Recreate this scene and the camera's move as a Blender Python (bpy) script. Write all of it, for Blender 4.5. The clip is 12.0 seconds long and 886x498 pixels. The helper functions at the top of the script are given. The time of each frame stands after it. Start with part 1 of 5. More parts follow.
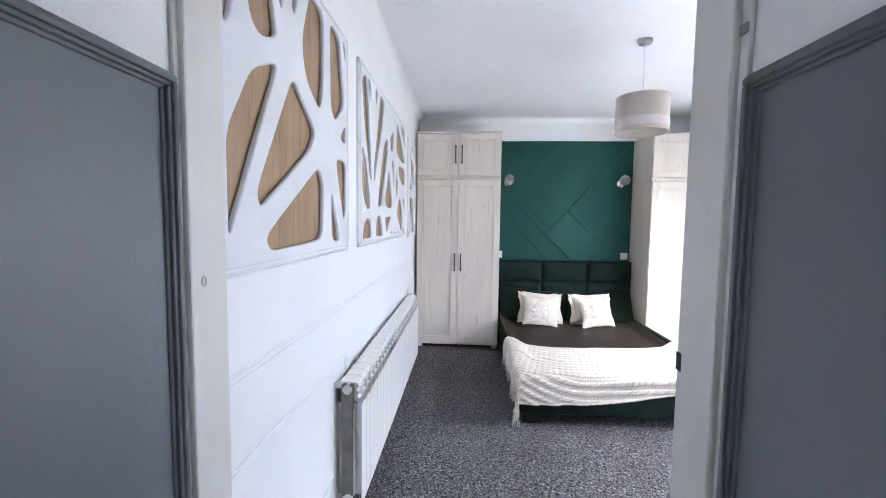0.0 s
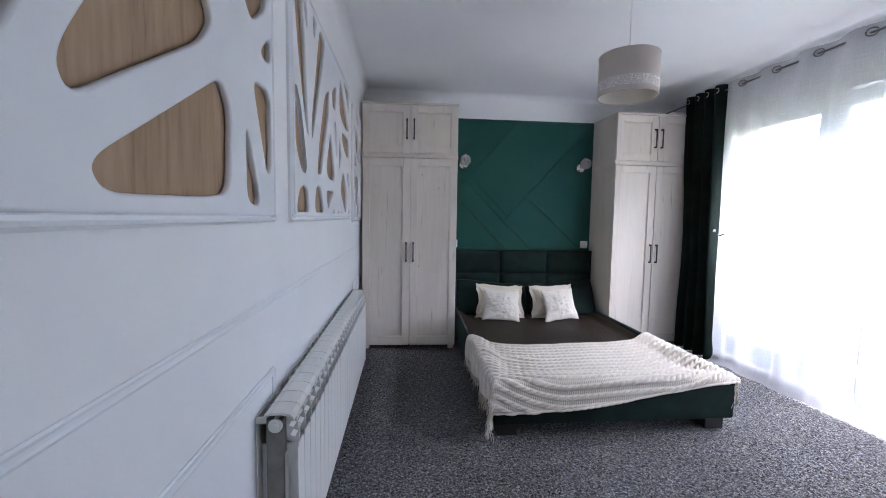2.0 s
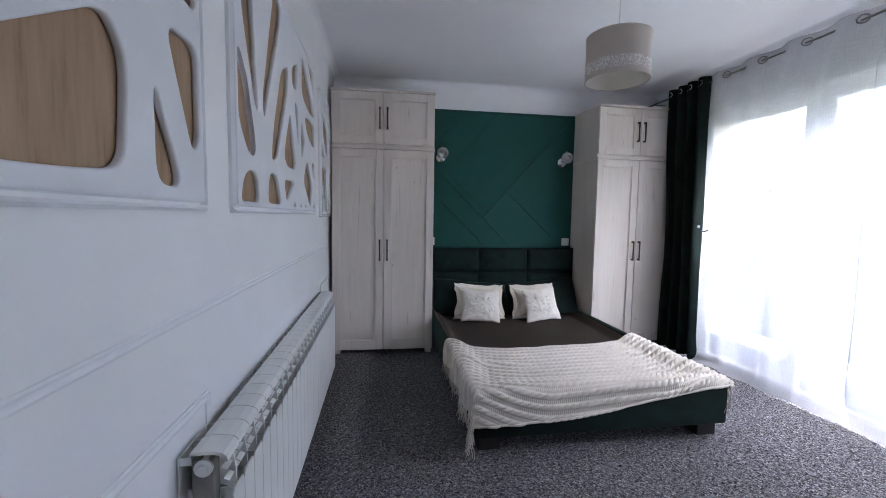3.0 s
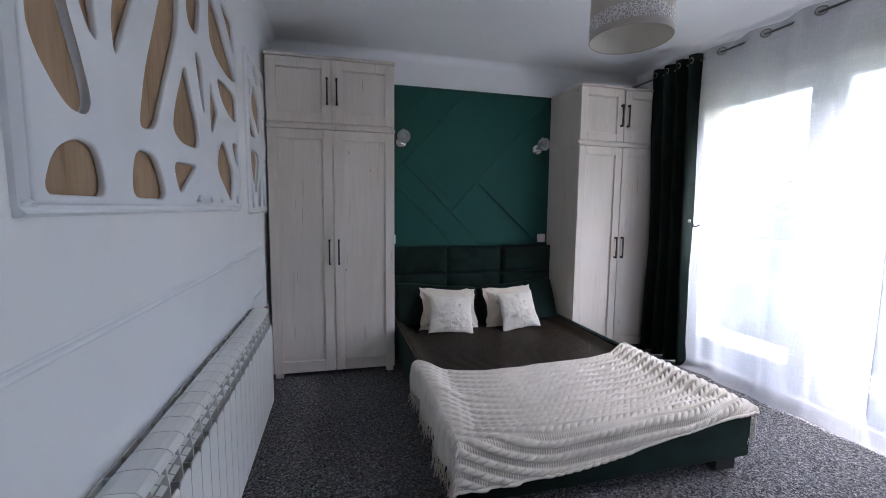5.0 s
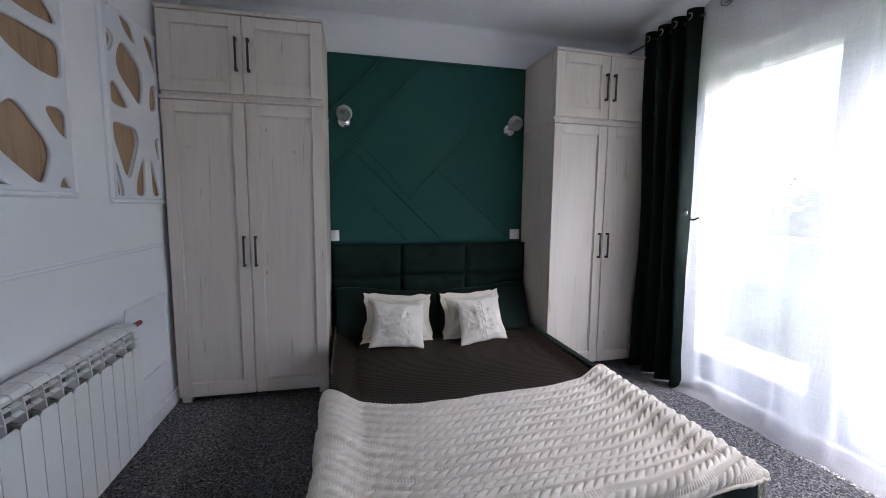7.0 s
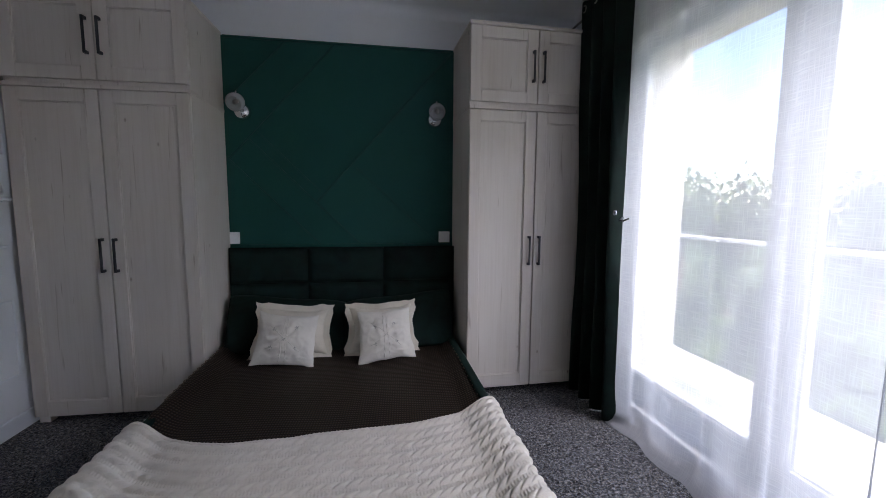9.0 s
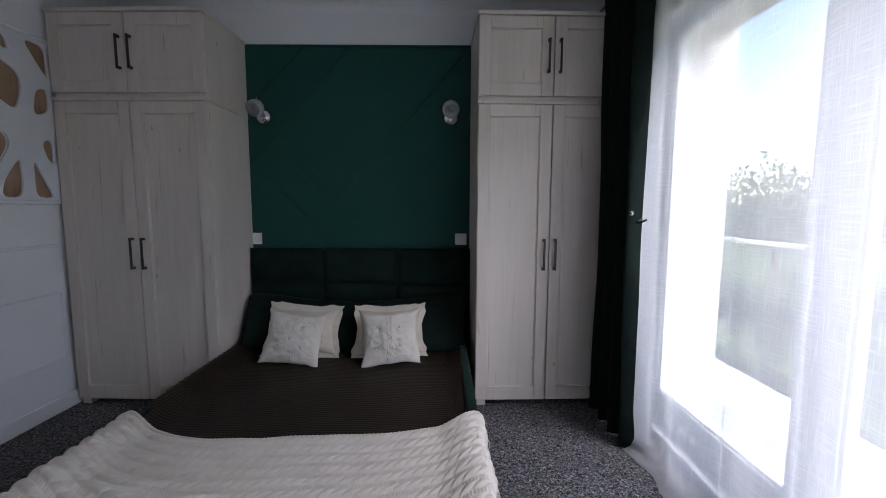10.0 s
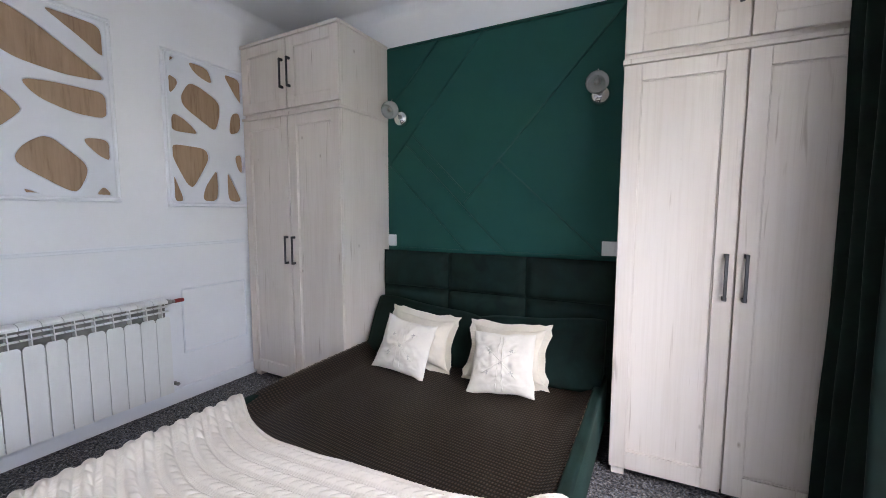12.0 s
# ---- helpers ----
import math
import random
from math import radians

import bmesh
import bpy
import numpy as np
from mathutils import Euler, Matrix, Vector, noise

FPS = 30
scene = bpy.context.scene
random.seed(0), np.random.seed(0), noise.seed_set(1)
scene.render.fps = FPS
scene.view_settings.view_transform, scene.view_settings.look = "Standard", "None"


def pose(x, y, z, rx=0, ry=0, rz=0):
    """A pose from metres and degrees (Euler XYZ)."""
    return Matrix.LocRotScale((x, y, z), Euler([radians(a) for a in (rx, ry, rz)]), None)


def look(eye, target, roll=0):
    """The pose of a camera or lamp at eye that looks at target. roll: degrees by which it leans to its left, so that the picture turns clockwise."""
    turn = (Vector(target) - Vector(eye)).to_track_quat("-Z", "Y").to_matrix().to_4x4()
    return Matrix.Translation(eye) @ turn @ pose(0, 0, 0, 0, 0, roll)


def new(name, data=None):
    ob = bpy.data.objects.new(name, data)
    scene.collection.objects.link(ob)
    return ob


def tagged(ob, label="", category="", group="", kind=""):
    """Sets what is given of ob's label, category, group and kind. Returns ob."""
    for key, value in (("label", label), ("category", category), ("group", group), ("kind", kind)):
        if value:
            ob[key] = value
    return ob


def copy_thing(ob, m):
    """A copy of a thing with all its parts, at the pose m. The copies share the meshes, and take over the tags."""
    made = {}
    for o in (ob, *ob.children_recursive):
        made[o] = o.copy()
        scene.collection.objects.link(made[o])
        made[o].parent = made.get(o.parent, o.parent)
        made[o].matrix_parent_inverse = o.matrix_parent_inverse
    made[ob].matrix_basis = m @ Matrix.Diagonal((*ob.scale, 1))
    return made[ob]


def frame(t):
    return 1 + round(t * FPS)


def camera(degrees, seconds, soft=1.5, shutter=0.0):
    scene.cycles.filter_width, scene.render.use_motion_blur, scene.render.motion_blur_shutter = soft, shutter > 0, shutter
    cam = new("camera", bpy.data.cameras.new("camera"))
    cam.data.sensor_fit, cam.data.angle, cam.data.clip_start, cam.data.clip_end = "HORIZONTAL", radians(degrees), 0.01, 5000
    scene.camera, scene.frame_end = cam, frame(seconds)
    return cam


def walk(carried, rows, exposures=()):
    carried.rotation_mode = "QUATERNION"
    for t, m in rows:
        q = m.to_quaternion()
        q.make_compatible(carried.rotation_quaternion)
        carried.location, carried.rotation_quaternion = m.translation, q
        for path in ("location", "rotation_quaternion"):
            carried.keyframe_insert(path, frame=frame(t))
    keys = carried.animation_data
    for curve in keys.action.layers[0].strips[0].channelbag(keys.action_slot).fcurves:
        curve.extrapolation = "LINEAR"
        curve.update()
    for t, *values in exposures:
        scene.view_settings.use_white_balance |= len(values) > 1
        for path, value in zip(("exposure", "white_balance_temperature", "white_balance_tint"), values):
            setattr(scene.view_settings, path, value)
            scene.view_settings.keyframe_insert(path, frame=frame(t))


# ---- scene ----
cam = camera(95.0, 12.0, soft=0.9)
PATH = [
    (0, (0.018, -0.038, 1.407), (-0.096, 1.954, 1.264), 0.7),
    (0.5, (-0.028, 0.078, 1.36), (-0.062, 2.072, 1.217), 0.8),
    (1, (-0.072, 0.2, 1.314), (-0.031, 2.194, 1.171), 0.8),
    (1.5, (-0.108, 0.349, 1.29), (0.009, 2.339, 1.139), 0.9),
    (2, (-0.111, 0.464, 1.285), (0.072, 2.45, 1.13), 0.9),
    (2.5, (-0.101, 0.573, 1.265), (0.144, 2.552, 1.111), 0.9),
    (3, (-0.078, 0.688, 1.256), (0.215, 2.66, 1.098), 0.9),
    (5, (-0.038, 1.239, 1.28), (0.457, 3.167, 1.083), 0.6),
    (5.5, (0.061, 1.34, 1.278), (0.556, 3.268, 1.079), 0.6),
    (6, (0.203, 1.463, 1.278), (0.678, 3.395, 1.073), 0.5),
    (6.5, (0.372, 1.542, 1.27), (0.822, 3.48, 1.057), 0.6),
    (7, (0.512, 1.661, 1.246), (0.967, 3.597, 1.029), 0.5),
    (7.5, (0.706, 1.74, 1.216), (1.158, 3.677, 1.014), 0.5),
    (9.5, (1.566, 1.893, 1.238), (1.763, 3.873, 1.028), 0.3),
    (10, (1.737, 1.932, 1.227), (1.743, 3.922, 1.027), 0.2),
    (10.5, (1.896, 1.99, 1.229), (1.667, 3.967, 1.032), 0.1),
    (11, (1.969, 2.108, 1.227), (1.486, 4.04, 1.037), 0.0),
    (11.5, (2.028, 2.258, 1.22), (1.307, 4.114, 1.03), -0.0),
    (12, (2.091, 2.409, 1.211), (1.171, 4.175, 1.028), 0.1),
]
EXPOSURES = [(0.0, 5.68, 7150, 22), (1.5, 4.9, 7000, 22), (3.0, 4.4, 6900, 22), (5.5, 4.2, 7000, 22), (7.5, 3.98, 7150, 22), (9.5, 3.28, 7050, 22), (10.5, 3.38, 7050, 22), (11.2, 3.75, 7350, 22), (12.0, 4.85, 7450, 22)]
walk(cam, [(t, look(eye, target, roll)) for t, eye, target, roll in PATH], EXPOSURES)
SKY, SUN, SKY_FILL, VEIL = 0.085, 2.2, 62.0, 0.68

# ---- world and sun ----
world = bpy.data.worlds.new("sky")
scene.world = world
world.use_nodes = True
wn = world.node_tree
sky = wn.nodes.new("ShaderNodeTexSky")
sky.sky_type = "NISHITA"
sky.sun_disc = False
sky.sun_elevation = radians(48)
sky.sun_rotation = radians(185)
wn.links.new(sky.outputs[0], wn.nodes["Background"].inputs[0])
wn.nodes["Background"].inputs[1].default_value = SKY

sun_data = bpy.data.lights.new("sun", "SUN")
sun_data.energy = SUN
sun_data.angle = radians(0.6)
sun_data.color = (1.0, 0.95, 0.88)
sun = new("sun", sun_data)
sun.matrix_world = look((0, 0, 10), (0.06, 0.72, 9.2))

# added lamp outside, unseen above the sight line: boosts the sky's light indoors
sky_lamp = bpy.data.lights.new("added_sky_lamp", "AREA")
sky_lamp.shape, sky_lamp.size, sky_lamp.size_y = "RECTANGLE", 3.0, 1.6
sky_lamp.energy = SKY_FILL
sky_lamp.color = (0.86, 0.93, 1.0)
added_sky_light = new("added_sky_lamp", sky_lamp)
added_sky_light.matrix_world = look((4.3, 2.15, 3.35), (2.2, 2.15, 0.9))


# ---- materials ----
def node_set(name):
    m = bpy.data.materials.new(name)
    m.use_nodes = True
    nt = m.node_tree
    return m, nt, nt.nodes["Principled BSDF"]


def add(nt, kind, **values):
    n = nt.nodes.new(kind)
    for k, v in values.items():
        n.inputs[k.replace("_", " ")].default_value = v
    return n


def coords(nt, scale=(1, 1, 1), turn=(0, 0, 0), shift=False):
    tc = nt.nodes.new("ShaderNodeTexCoord")
    mp = nt.nodes.new("ShaderNodeMapping")
    mp.inputs["Scale"].default_value = scale
    mp.inputs["Rotation"].default_value = turn
    nt.links.new(tc.outputs["Object"], mp.inputs["Vector"])
    if shift:
        info = nt.nodes.new("ShaderNodeObjectInfo")
        mul = nt.nodes.new("ShaderNodeMath")
        mul.operation = "MULTIPLY"
        mul.inputs[1].default_value = 37.0
        nt.links.new(info.outputs["Random"], mul.inputs[0])
        nt.links.new(mul.outputs[0], mp.inputs["Location"])
    return mp.outputs[0]


def ramp(nt, source, stops):
    r = nt.nodes.new("ShaderNodeValToRGB")
    el = r.color_ramp.elements
    el[0].position, el[0].color = stops[0][0], (*stops[0][1], 1)
    el[1].position, el[1].color = stops[-1][0], (*stops[-1][1], 1)
    for p, c in stops[1:-1]:
        e = el.new(p)
        e.color = (*c, 1)
    nt.links.new(source, r.inputs[0])
    return r.outputs[0]


def bump(nt, source, bsdf, strength, distance):
    b = nt.nodes.new("ShaderNodeBump")
    b.inputs["Strength"].default_value = strength
    b.inputs["Distance"].default_value = distance
    nt.links.new(source, b.inputs["Height"])
    nt.links.new(b.outputs[0], bsdf.inputs["Normal"])
    return b


def plain(name, color, rough=0.5, metal=0.0, vary=0.12, scale=6.0, grain=220.0, relief=0.15, depth=0.0006, sheen=0.0, gloss=0.5):
    """Paint, fabric or metal: a colour with broad and fine variation and a fine relief."""
    m, nt, b = node_set(name)
    v = coords(nt)
    big = add(nt, "ShaderNodeTexNoise", Scale=scale, Detail=4.0, Roughness=0.6)
    fine = add(nt, "ShaderNodeTexNoise", Scale=grain, Detail=2.0)
    nt.links.new(v, big.inputs["Vector"])
    nt.links.new(v, fine.inputs["Vector"])
    lo = tuple(c * (1 - vary) for c in color)
    hi = tuple(min(1, c * (1 + vary)) for c in color)
    nt.links.new(ramp(nt, big.outputs[0], [(0.3, lo), (0.7, hi)]), b.inputs["Base Color"])
    b.inputs["Roughness"].default_value = rough
    b.inputs["Metallic"].default_value = metal
    b.inputs["Specular IOR Level"].default_value = gloss
    if sheen:
        b.inputs["Sheen Weight"].default_value = sheen
        b.inputs["Sheen Roughness"].default_value = 0.4
    if relief:
        bump(nt, fine.outputs[0], b, relief, depth)
    return m


def wood(name, dark, mid, light, across, rough=0.5, knots=True, stretch=(14, 14, 1.1), turn=(0, 0, 0)):
    """Long grain with streaks, cathedral waves and a few knots."""
    m, nt, b = node_set(name)
    v = coords(nt, stretch, turn, shift=True)
    g1 = add(nt, "ShaderNodeTexNoise", Scale=1.0, Detail=8.0, Roughness=0.62, Distortion=0.7)
    g2 = add(nt, "ShaderNodeTexNoise", Scale=across, Detail=3.0, Roughness=0.55)
    nt.links.new(v, g1.inputs["Vector"])
    nt.links.new(v, g2.inputs["Vector"])
    mixv = nt.nodes.new("ShaderNodeMath")
    mixv.operation = "MULTIPLY_ADD"
    mixv.inputs[1].default_value = 0.45
    nt.links.new(g2.outputs[0], mixv.inputs[0])
    half = nt.nodes.new("ShaderNodeMath")
    half.operation = "MULTIPLY"
    half.inputs[1].default_value = 0.55
    nt.links.new(g1.outputs[0], half.inputs[0])
    nt.links.new(half.outputs[0], mixv.inputs[2])
    col = ramp(nt, mixv.outputs[0], [(0.36, dark), (0.46, mid), (0.62, light)])
    if knots:
        kv = coords(nt, (7, 7, 2.6), turn, shift=True)
        vor = add(nt, "ShaderNodeTexVoronoi", Scale=1.0, Randomness=1.0)
        nt.links.new(kv, vor.inputs["Vector"])
        spots = ramp(nt, vor.outputs["Distance"], [(0.02, tuple(c * 0.55 for c in dark)), (0.11, (1, 1, 1))])
        mul = nt.nodes.new("ShaderNodeMix")
        mul.data_type, mul.blend_type = "RGBA", "MULTIPLY"
        mul.inputs[0].default_value = 0.55
        nt.links.new(col, mul.inputs[6])
        nt.links.new(spots, mul.inputs[7])
        col = mul.outputs[2]
    nt.links.new(col, b.inputs["Base Color"])
    b.inputs["Roughness"].default_value = rough
    bump(nt, mixv.outputs[0], b, 0.12, 0.001)
    return m


def whitewashed_material():
    """Whitewashed board: a warm pale ground, fine long pores, a few darker streaks and small knots."""
    m, nt, b = node_set("whitewashed_oak")

    def layer(scale, detail, rough, warp, stops):
        n = add(nt, "ShaderNodeTexNoise", Scale=1.0, Detail=detail, Roughness=rough, Distortion=warp)
        nt.links.new(coords(nt, scale, shift=True), n.inputs["Vector"])
        return ramp(nt, n.outputs[0], stops), n.outputs[0]

    def times(x, y, amount):
        k = nt.nodes.new("ShaderNodeMix")
        k.data_type, k.blend_type = "RGBA", "MULTIPLY"
        k.inputs[0].default_value = amount
        nt.links.new(x, k.inputs[6])
        nt.links.new(y, k.inputs[7])
        return k.outputs[2]

    ground, _ = layer((5, 5, 0.7), 4.0, 0.55, 0.4, [(0.30, (0.655, 0.580, 0.520)), (0.70, (0.735, 0.668, 0.612))])
    pores, height = layer((90, 90, 2.2), 3.0, 0.6, 0.3, [(0.36, (0.86, 0.83, 0.80)), (0.52, (1, 1, 1))])
    streaks, _ = layer((42, 42, 2.6), 2.0, 0.5, 0.5, [(0.245, (0.55, 0.47, 0.40)), (0.325, (1, 1, 1))])
    knots = add(nt, "ShaderNodeTexVoronoi", Scale=1.0, Randomness=1.0)
    nt.links.new(coords(nt, (6.5, 6.5, 3.4), shift=True), knots.inputs["Vector"])
    spots = ramp(nt, knots.outputs["Distance"], [(0.012, (0.40, 0.32, 0.26)), (0.055, (1, 1, 1))])
    col = times(times(times(ground, pores, 0.3), streaks, 0.55), spots, 0.8)
    nt.links.new(col, b.inputs["Base Color"])
    b.inputs["Roughness"].default_value = 0.55
    b.inputs["Specular IOR Level"].default_value = 0.35
    bump(nt, height, b, 0.18, 0.0012)
    return m


def carpet_material():
    m, nt, b = node_set("loop_pile_carpet")
    v = coords(nt)
    n1 = add(nt, "ShaderNodeTexNoise", Scale=85.0, Detail=3.0, Roughness=0.7, Distortion=1.2)
    n2 = add(nt, "ShaderNodeTexVoronoi", Scale=150.0)
    n3 = add(nt, "ShaderNodeTexNoise", Scale=1.6, Detail=3.0)
    hue = add(nt, "ShaderNodeTexNoise", Scale=120.0, Detail=1.0)
    for n in (n1, n2, n3, hue):
        nt.links.new(v, n.inputs["Vector"])
    base = ramp(nt, n1.outputs[0], [(0.34, (0.010, 0.011, 0.012)), (0.47, (0.078, 0.080, 0.083)), (0.56, (0.200, 0.200, 0.202)), (0.67, (0.43, 0.425, 0.415))])
    tint = ramp(nt, hue.outputs[0], [(0.38, (0.84, 0.93, 1.12)), (0.62, (1.12, 1.0, 0.9))])
    mul = nt.nodes.new("ShaderNodeMix")
    mul.data_type, mul.blend_type = "RGBA", "MULTIPLY"
    mul.inputs[0].default_value = 0.8
    nt.links.new(base, mul.inputs[6])
    nt.links.new(tint, mul.inputs[7])
    wear = ramp(nt, n3.outputs[0], [(0.3, (0.88, 0.88, 0.88)), (0.7, (1.05, 1.05, 1.05))])
    mul2 = nt.nodes.new("ShaderNodeMix")
    mul2.data_type, mul2.blend_type = "RGBA", "MULTIPLY"
    mul2.inputs[0].default_value = 1.0
    nt.links.new(mul.outputs[2], mul2.inputs[6])
    nt.links.new(wear, mul2.inputs[7])
    nt.links.new(mul2.outputs[2], b.inputs["Base Color"])
    b.inputs["Roughness"].default_value = 0.95
    b.inputs["Specular IOR Level"].default_value = 0.15
    add_up = nt.nodes.new("ShaderNodeMath")
    add_up.operation = "ADD"
    nt.links.new(n1.outputs[0], add_up.inputs[0])
    nt.links.new(n2.outputs["Distance"], add_up.inputs[1])
    bump(nt, add_up.outputs[0], b, 0.9, 0.006)
    return m


def sheer_material():
    """Thin white voile: part see-through, part glowing with the daylight behind it, with slubs in the weave."""
    m = bpy.data.materials.new("white_voile")
    m.use_nodes = True
    nt = m.node_tree
    nt.nodes.remove(nt.nodes["Principled BSDF"])
    out = nt.nodes["Material Output"]
    see = nt.nodes.new("ShaderNodeBsdfTransparent")
    see.inputs[0].default_value = (0.97, 0.98, 1.0, 1)
    tr = nt.nodes.new("ShaderNodeBsdfTranslucent")
    tr.inputs[0].default_value = (0.37, 0.38, 0.40, 1)
    df = nt.nodes.new("ShaderNodeBsdfDiffuse")
    df.inputs[0].default_value = (0.78, 0.80, 0.84, 1)
    cloth = nt.nodes.new("ShaderNodeMixShader")
    cloth.inputs[0].default_value = 0.3
    nt.links.new(tr.outputs[0], cloth.inputs[1])
    nt.links.new(df.outputs[0], cloth.inputs[2])
    v1 = coords(nt, (1, 11, 240))
    v2 = coords(nt, (1, 240, 9))
    s1 = add(nt, "ShaderNodeTexNoise", Scale=1.0, Detail=2.0)
    s2 = add(nt, "ShaderNodeTexNoise", Scale=1.0, Detail=2.0)
    nt.links.new(v1, s1.inputs["Vector"])
    nt.links.new(v2, s2.inputs["Vector"])
    mx = nt.nodes.new("ShaderNodeMath")
    mx.operation = "MAXIMUM"
    nt.links.new(s1.outputs[0], mx.inputs[0])
    nt.links.new(s2.outputs[0], mx.inputs[1])
    mr = nt.nodes.new("ShaderNodeMapRange")
    mr.inputs["From Min"].default_value, mr.inputs["From Max"].default_value = 0.45, 0.75
    mr.inputs["To Min"].default_value, mr.inputs["To Max"].default_value = VEIL - 0.04, VEIL + 0.08
    nt.links.new(mx.outputs[0], mr.inputs["Value"])
    mix = nt.nodes.new("ShaderNodeMixShader")
    nt.links.new(mr.outputs[0], mix.inputs[0])
    nt.links.new(see.outputs[0], mix.inputs[1])
    nt.links.new(cloth.outputs[0], mix.inputs[2])
    nt.links.new(mix.outputs[0], out.inputs[0])
    return m


def spread_material():
    """Woven dark brown bedspread with a fine dotted relief."""
    m, nt, b = node_set("brown_woven_bedspread")
    v = coords(nt, (1, 1, 1), (0, 0, radians(4)))
    w1 = add(nt, "ShaderNodeTexWave", Scale=17.0, Distortion=1.3, Detail=1.0)
    w1.bands_direction = "Y"
    w2 = add(nt, "ShaderNodeTexWave", Scale=27.0, Distortion=1.3, Detail=1.0)
    w2.bands_direction = "X"
    big = add(nt, "ShaderNodeTexNoise", Scale=5.0, Detail=3.0)
    for n in (w1, w2, big):
        nt.links.new(v, n.inputs["Vector"])
    mul = nt.nodes.new("ShaderNodeMath")
    mul.operation = "MULTIPLY"
    nt.links.new(w1.outputs["Fac"], mul.inputs[0])
    nt.links.new(w2.outputs["Fac"], mul.inputs[1])
    col = ramp(nt, mul.outputs[0], [(0.12, (0.012, 0.0082, 0.006)), (0.72, (0.056, 0.037, 0.025))])
    nt.links.new(col, b.inputs["Base Color"])
    b.inputs["Roughness"].default_value = 0.55
    b.inputs["Specular IOR Level"].default_value = 0.25
    bump(nt, mul.outputs[0], b, 0.7, 0.003)
    return m


def velvet(name, color):
    m, nt, b = node_set(name)
    v = coords(nt)
    big = add(nt, "ShaderNodeTexNoise", Scale=7.0, Detail=4.0, Distortion=0.8)
    fine = add(nt, "ShaderNodeTexNoise", Scale=420.0, Detail=1.0)
    nt.links.new(v, big.inputs["Vector"])
    nt.links.new(v, fine.inputs["Vector"])
    nt.links.new(ramp(nt, big.outputs[0], [(0.32, tuple(c * 0.6 for c in color)), (0.68, tuple(c * 1.5 for c in color))]), b.inputs["Base Color"])
    b.inputs["Roughness"].default_value = 0.75
    b.inputs["Specular IOR Level"].default_value = 0.2
    b.inputs["Sheen Weight"].default_value = 0.06
    b.inputs["Sheen Roughness"].default_value = 0.4
    b.inputs["Sheen Tint"].default_value = (0.25, 0.75, 0.6, 1)
    bump(nt, fine.outputs[0], b, 0.25, 0.0006)
    return m


def glass_material(name, rough, tint=(0.95, 0.98, 1.0), see=0.9):
    """A clear pane: mostly see-through, with a mirror's gloss."""
    m = bpy.data.materials.new(name)
    m.use_nodes = True
    nt = m.node_tree
    nt.nodes.remove(nt.nodes["Principled BSDF"])
    a = nt.nodes.new("ShaderNodeBsdfTransparent")
    a.inputs[0].default_value = (*tint, 1)
    g = nt.nodes.new("ShaderNodeBsdfGlossy")
    g.inputs["Roughness"].default_value = rough
    mix = nt.nodes.new("ShaderNodeMixShader")
    mix.inputs[0].default_value = 0.04
    nt.links.new(a.outputs[0], mix.inputs[1])
    nt.links.new(g.outputs[0], mix.inputs[2])
    nt.links.new(mix.outputs[0], nt.nodes["Material Output"].inputs[0])
    return m


def frosted_material():
    """Clear blown glass with a milky skin and a gloss."""
    m = bpy.data.materials.new("milky_bowl_glass")
    m.use_nodes = True
    nt = m.node_tree
    b = nt.nodes["Principled BSDF"]
    b.inputs["Base Color"].default_value = (0.80, 0.82, 0.82, 1)
    b.inputs["Roughness"].default_value = 0.12
    a = nt.nodes.new("ShaderNodeBsdfTransparent")
    a.inputs[0].default_value = (0.90, 0.92, 0.92, 1)
    n = add(nt, "ShaderNodeTexVoronoi", Scale=90.0)
    nt.links.new(coords(nt), n.inputs["Vector"])
    bump(nt, n.outputs["Distance"], b, 0.4, 0.002)
    mix = nt.nodes.new("ShaderNodeMixShader")
    mix.inputs[0].default_value = 0.42
    nt.links.new(a.outputs[0], mix.inputs[1])
    nt.links.new(b.outputs[0], mix.inputs[2])
    nt.links.new(mix.outputs[0], nt.nodes["Material Output"].inputs[0])
    return m


def knit_material():
    """Cream wool with a fuzzy grain."""
    m = plain("cream_wool_knit", (0.71, 0.65, 0.575), 0.92, vary=0.06, scale=9, grain=340, relief=0, sheen=0.15)
    nt = m.node_tree
    b = nt.nodes["Principled BSDF"]
    v = coords(nt)
    n = add(nt, "ShaderNodeTexNoise", Scale=170.0, Detail=3.0)
    nt.links.new(v, n.inputs["Vector"])
    bump(nt, n.outputs[0], b, 0.6, 0.003)
    return m


def lace_material():
    m, nt, b = node_set("lace_band")
    v = coords(nt, (1, 1, 1))
    vor = add(nt, "ShaderNodeTexVoronoi", Scale=85.0)
    vor.feature = "DISTANCE_TO_EDGE"
    nt.links.new(v, vor.inputs["Vector"])
    nt.links.new(ramp(nt, vor.outputs["Distance"], [(0.05, (0.82, 0.80, 0.78)), (0.16, (0.50, 0.44, 0.41))]), b.inputs["Base Color"])
    b.inputs["Roughness"].default_value = 0.8
    bump(nt, vor.outputs["Distance"], b, 0.5, 0.002)
    return m


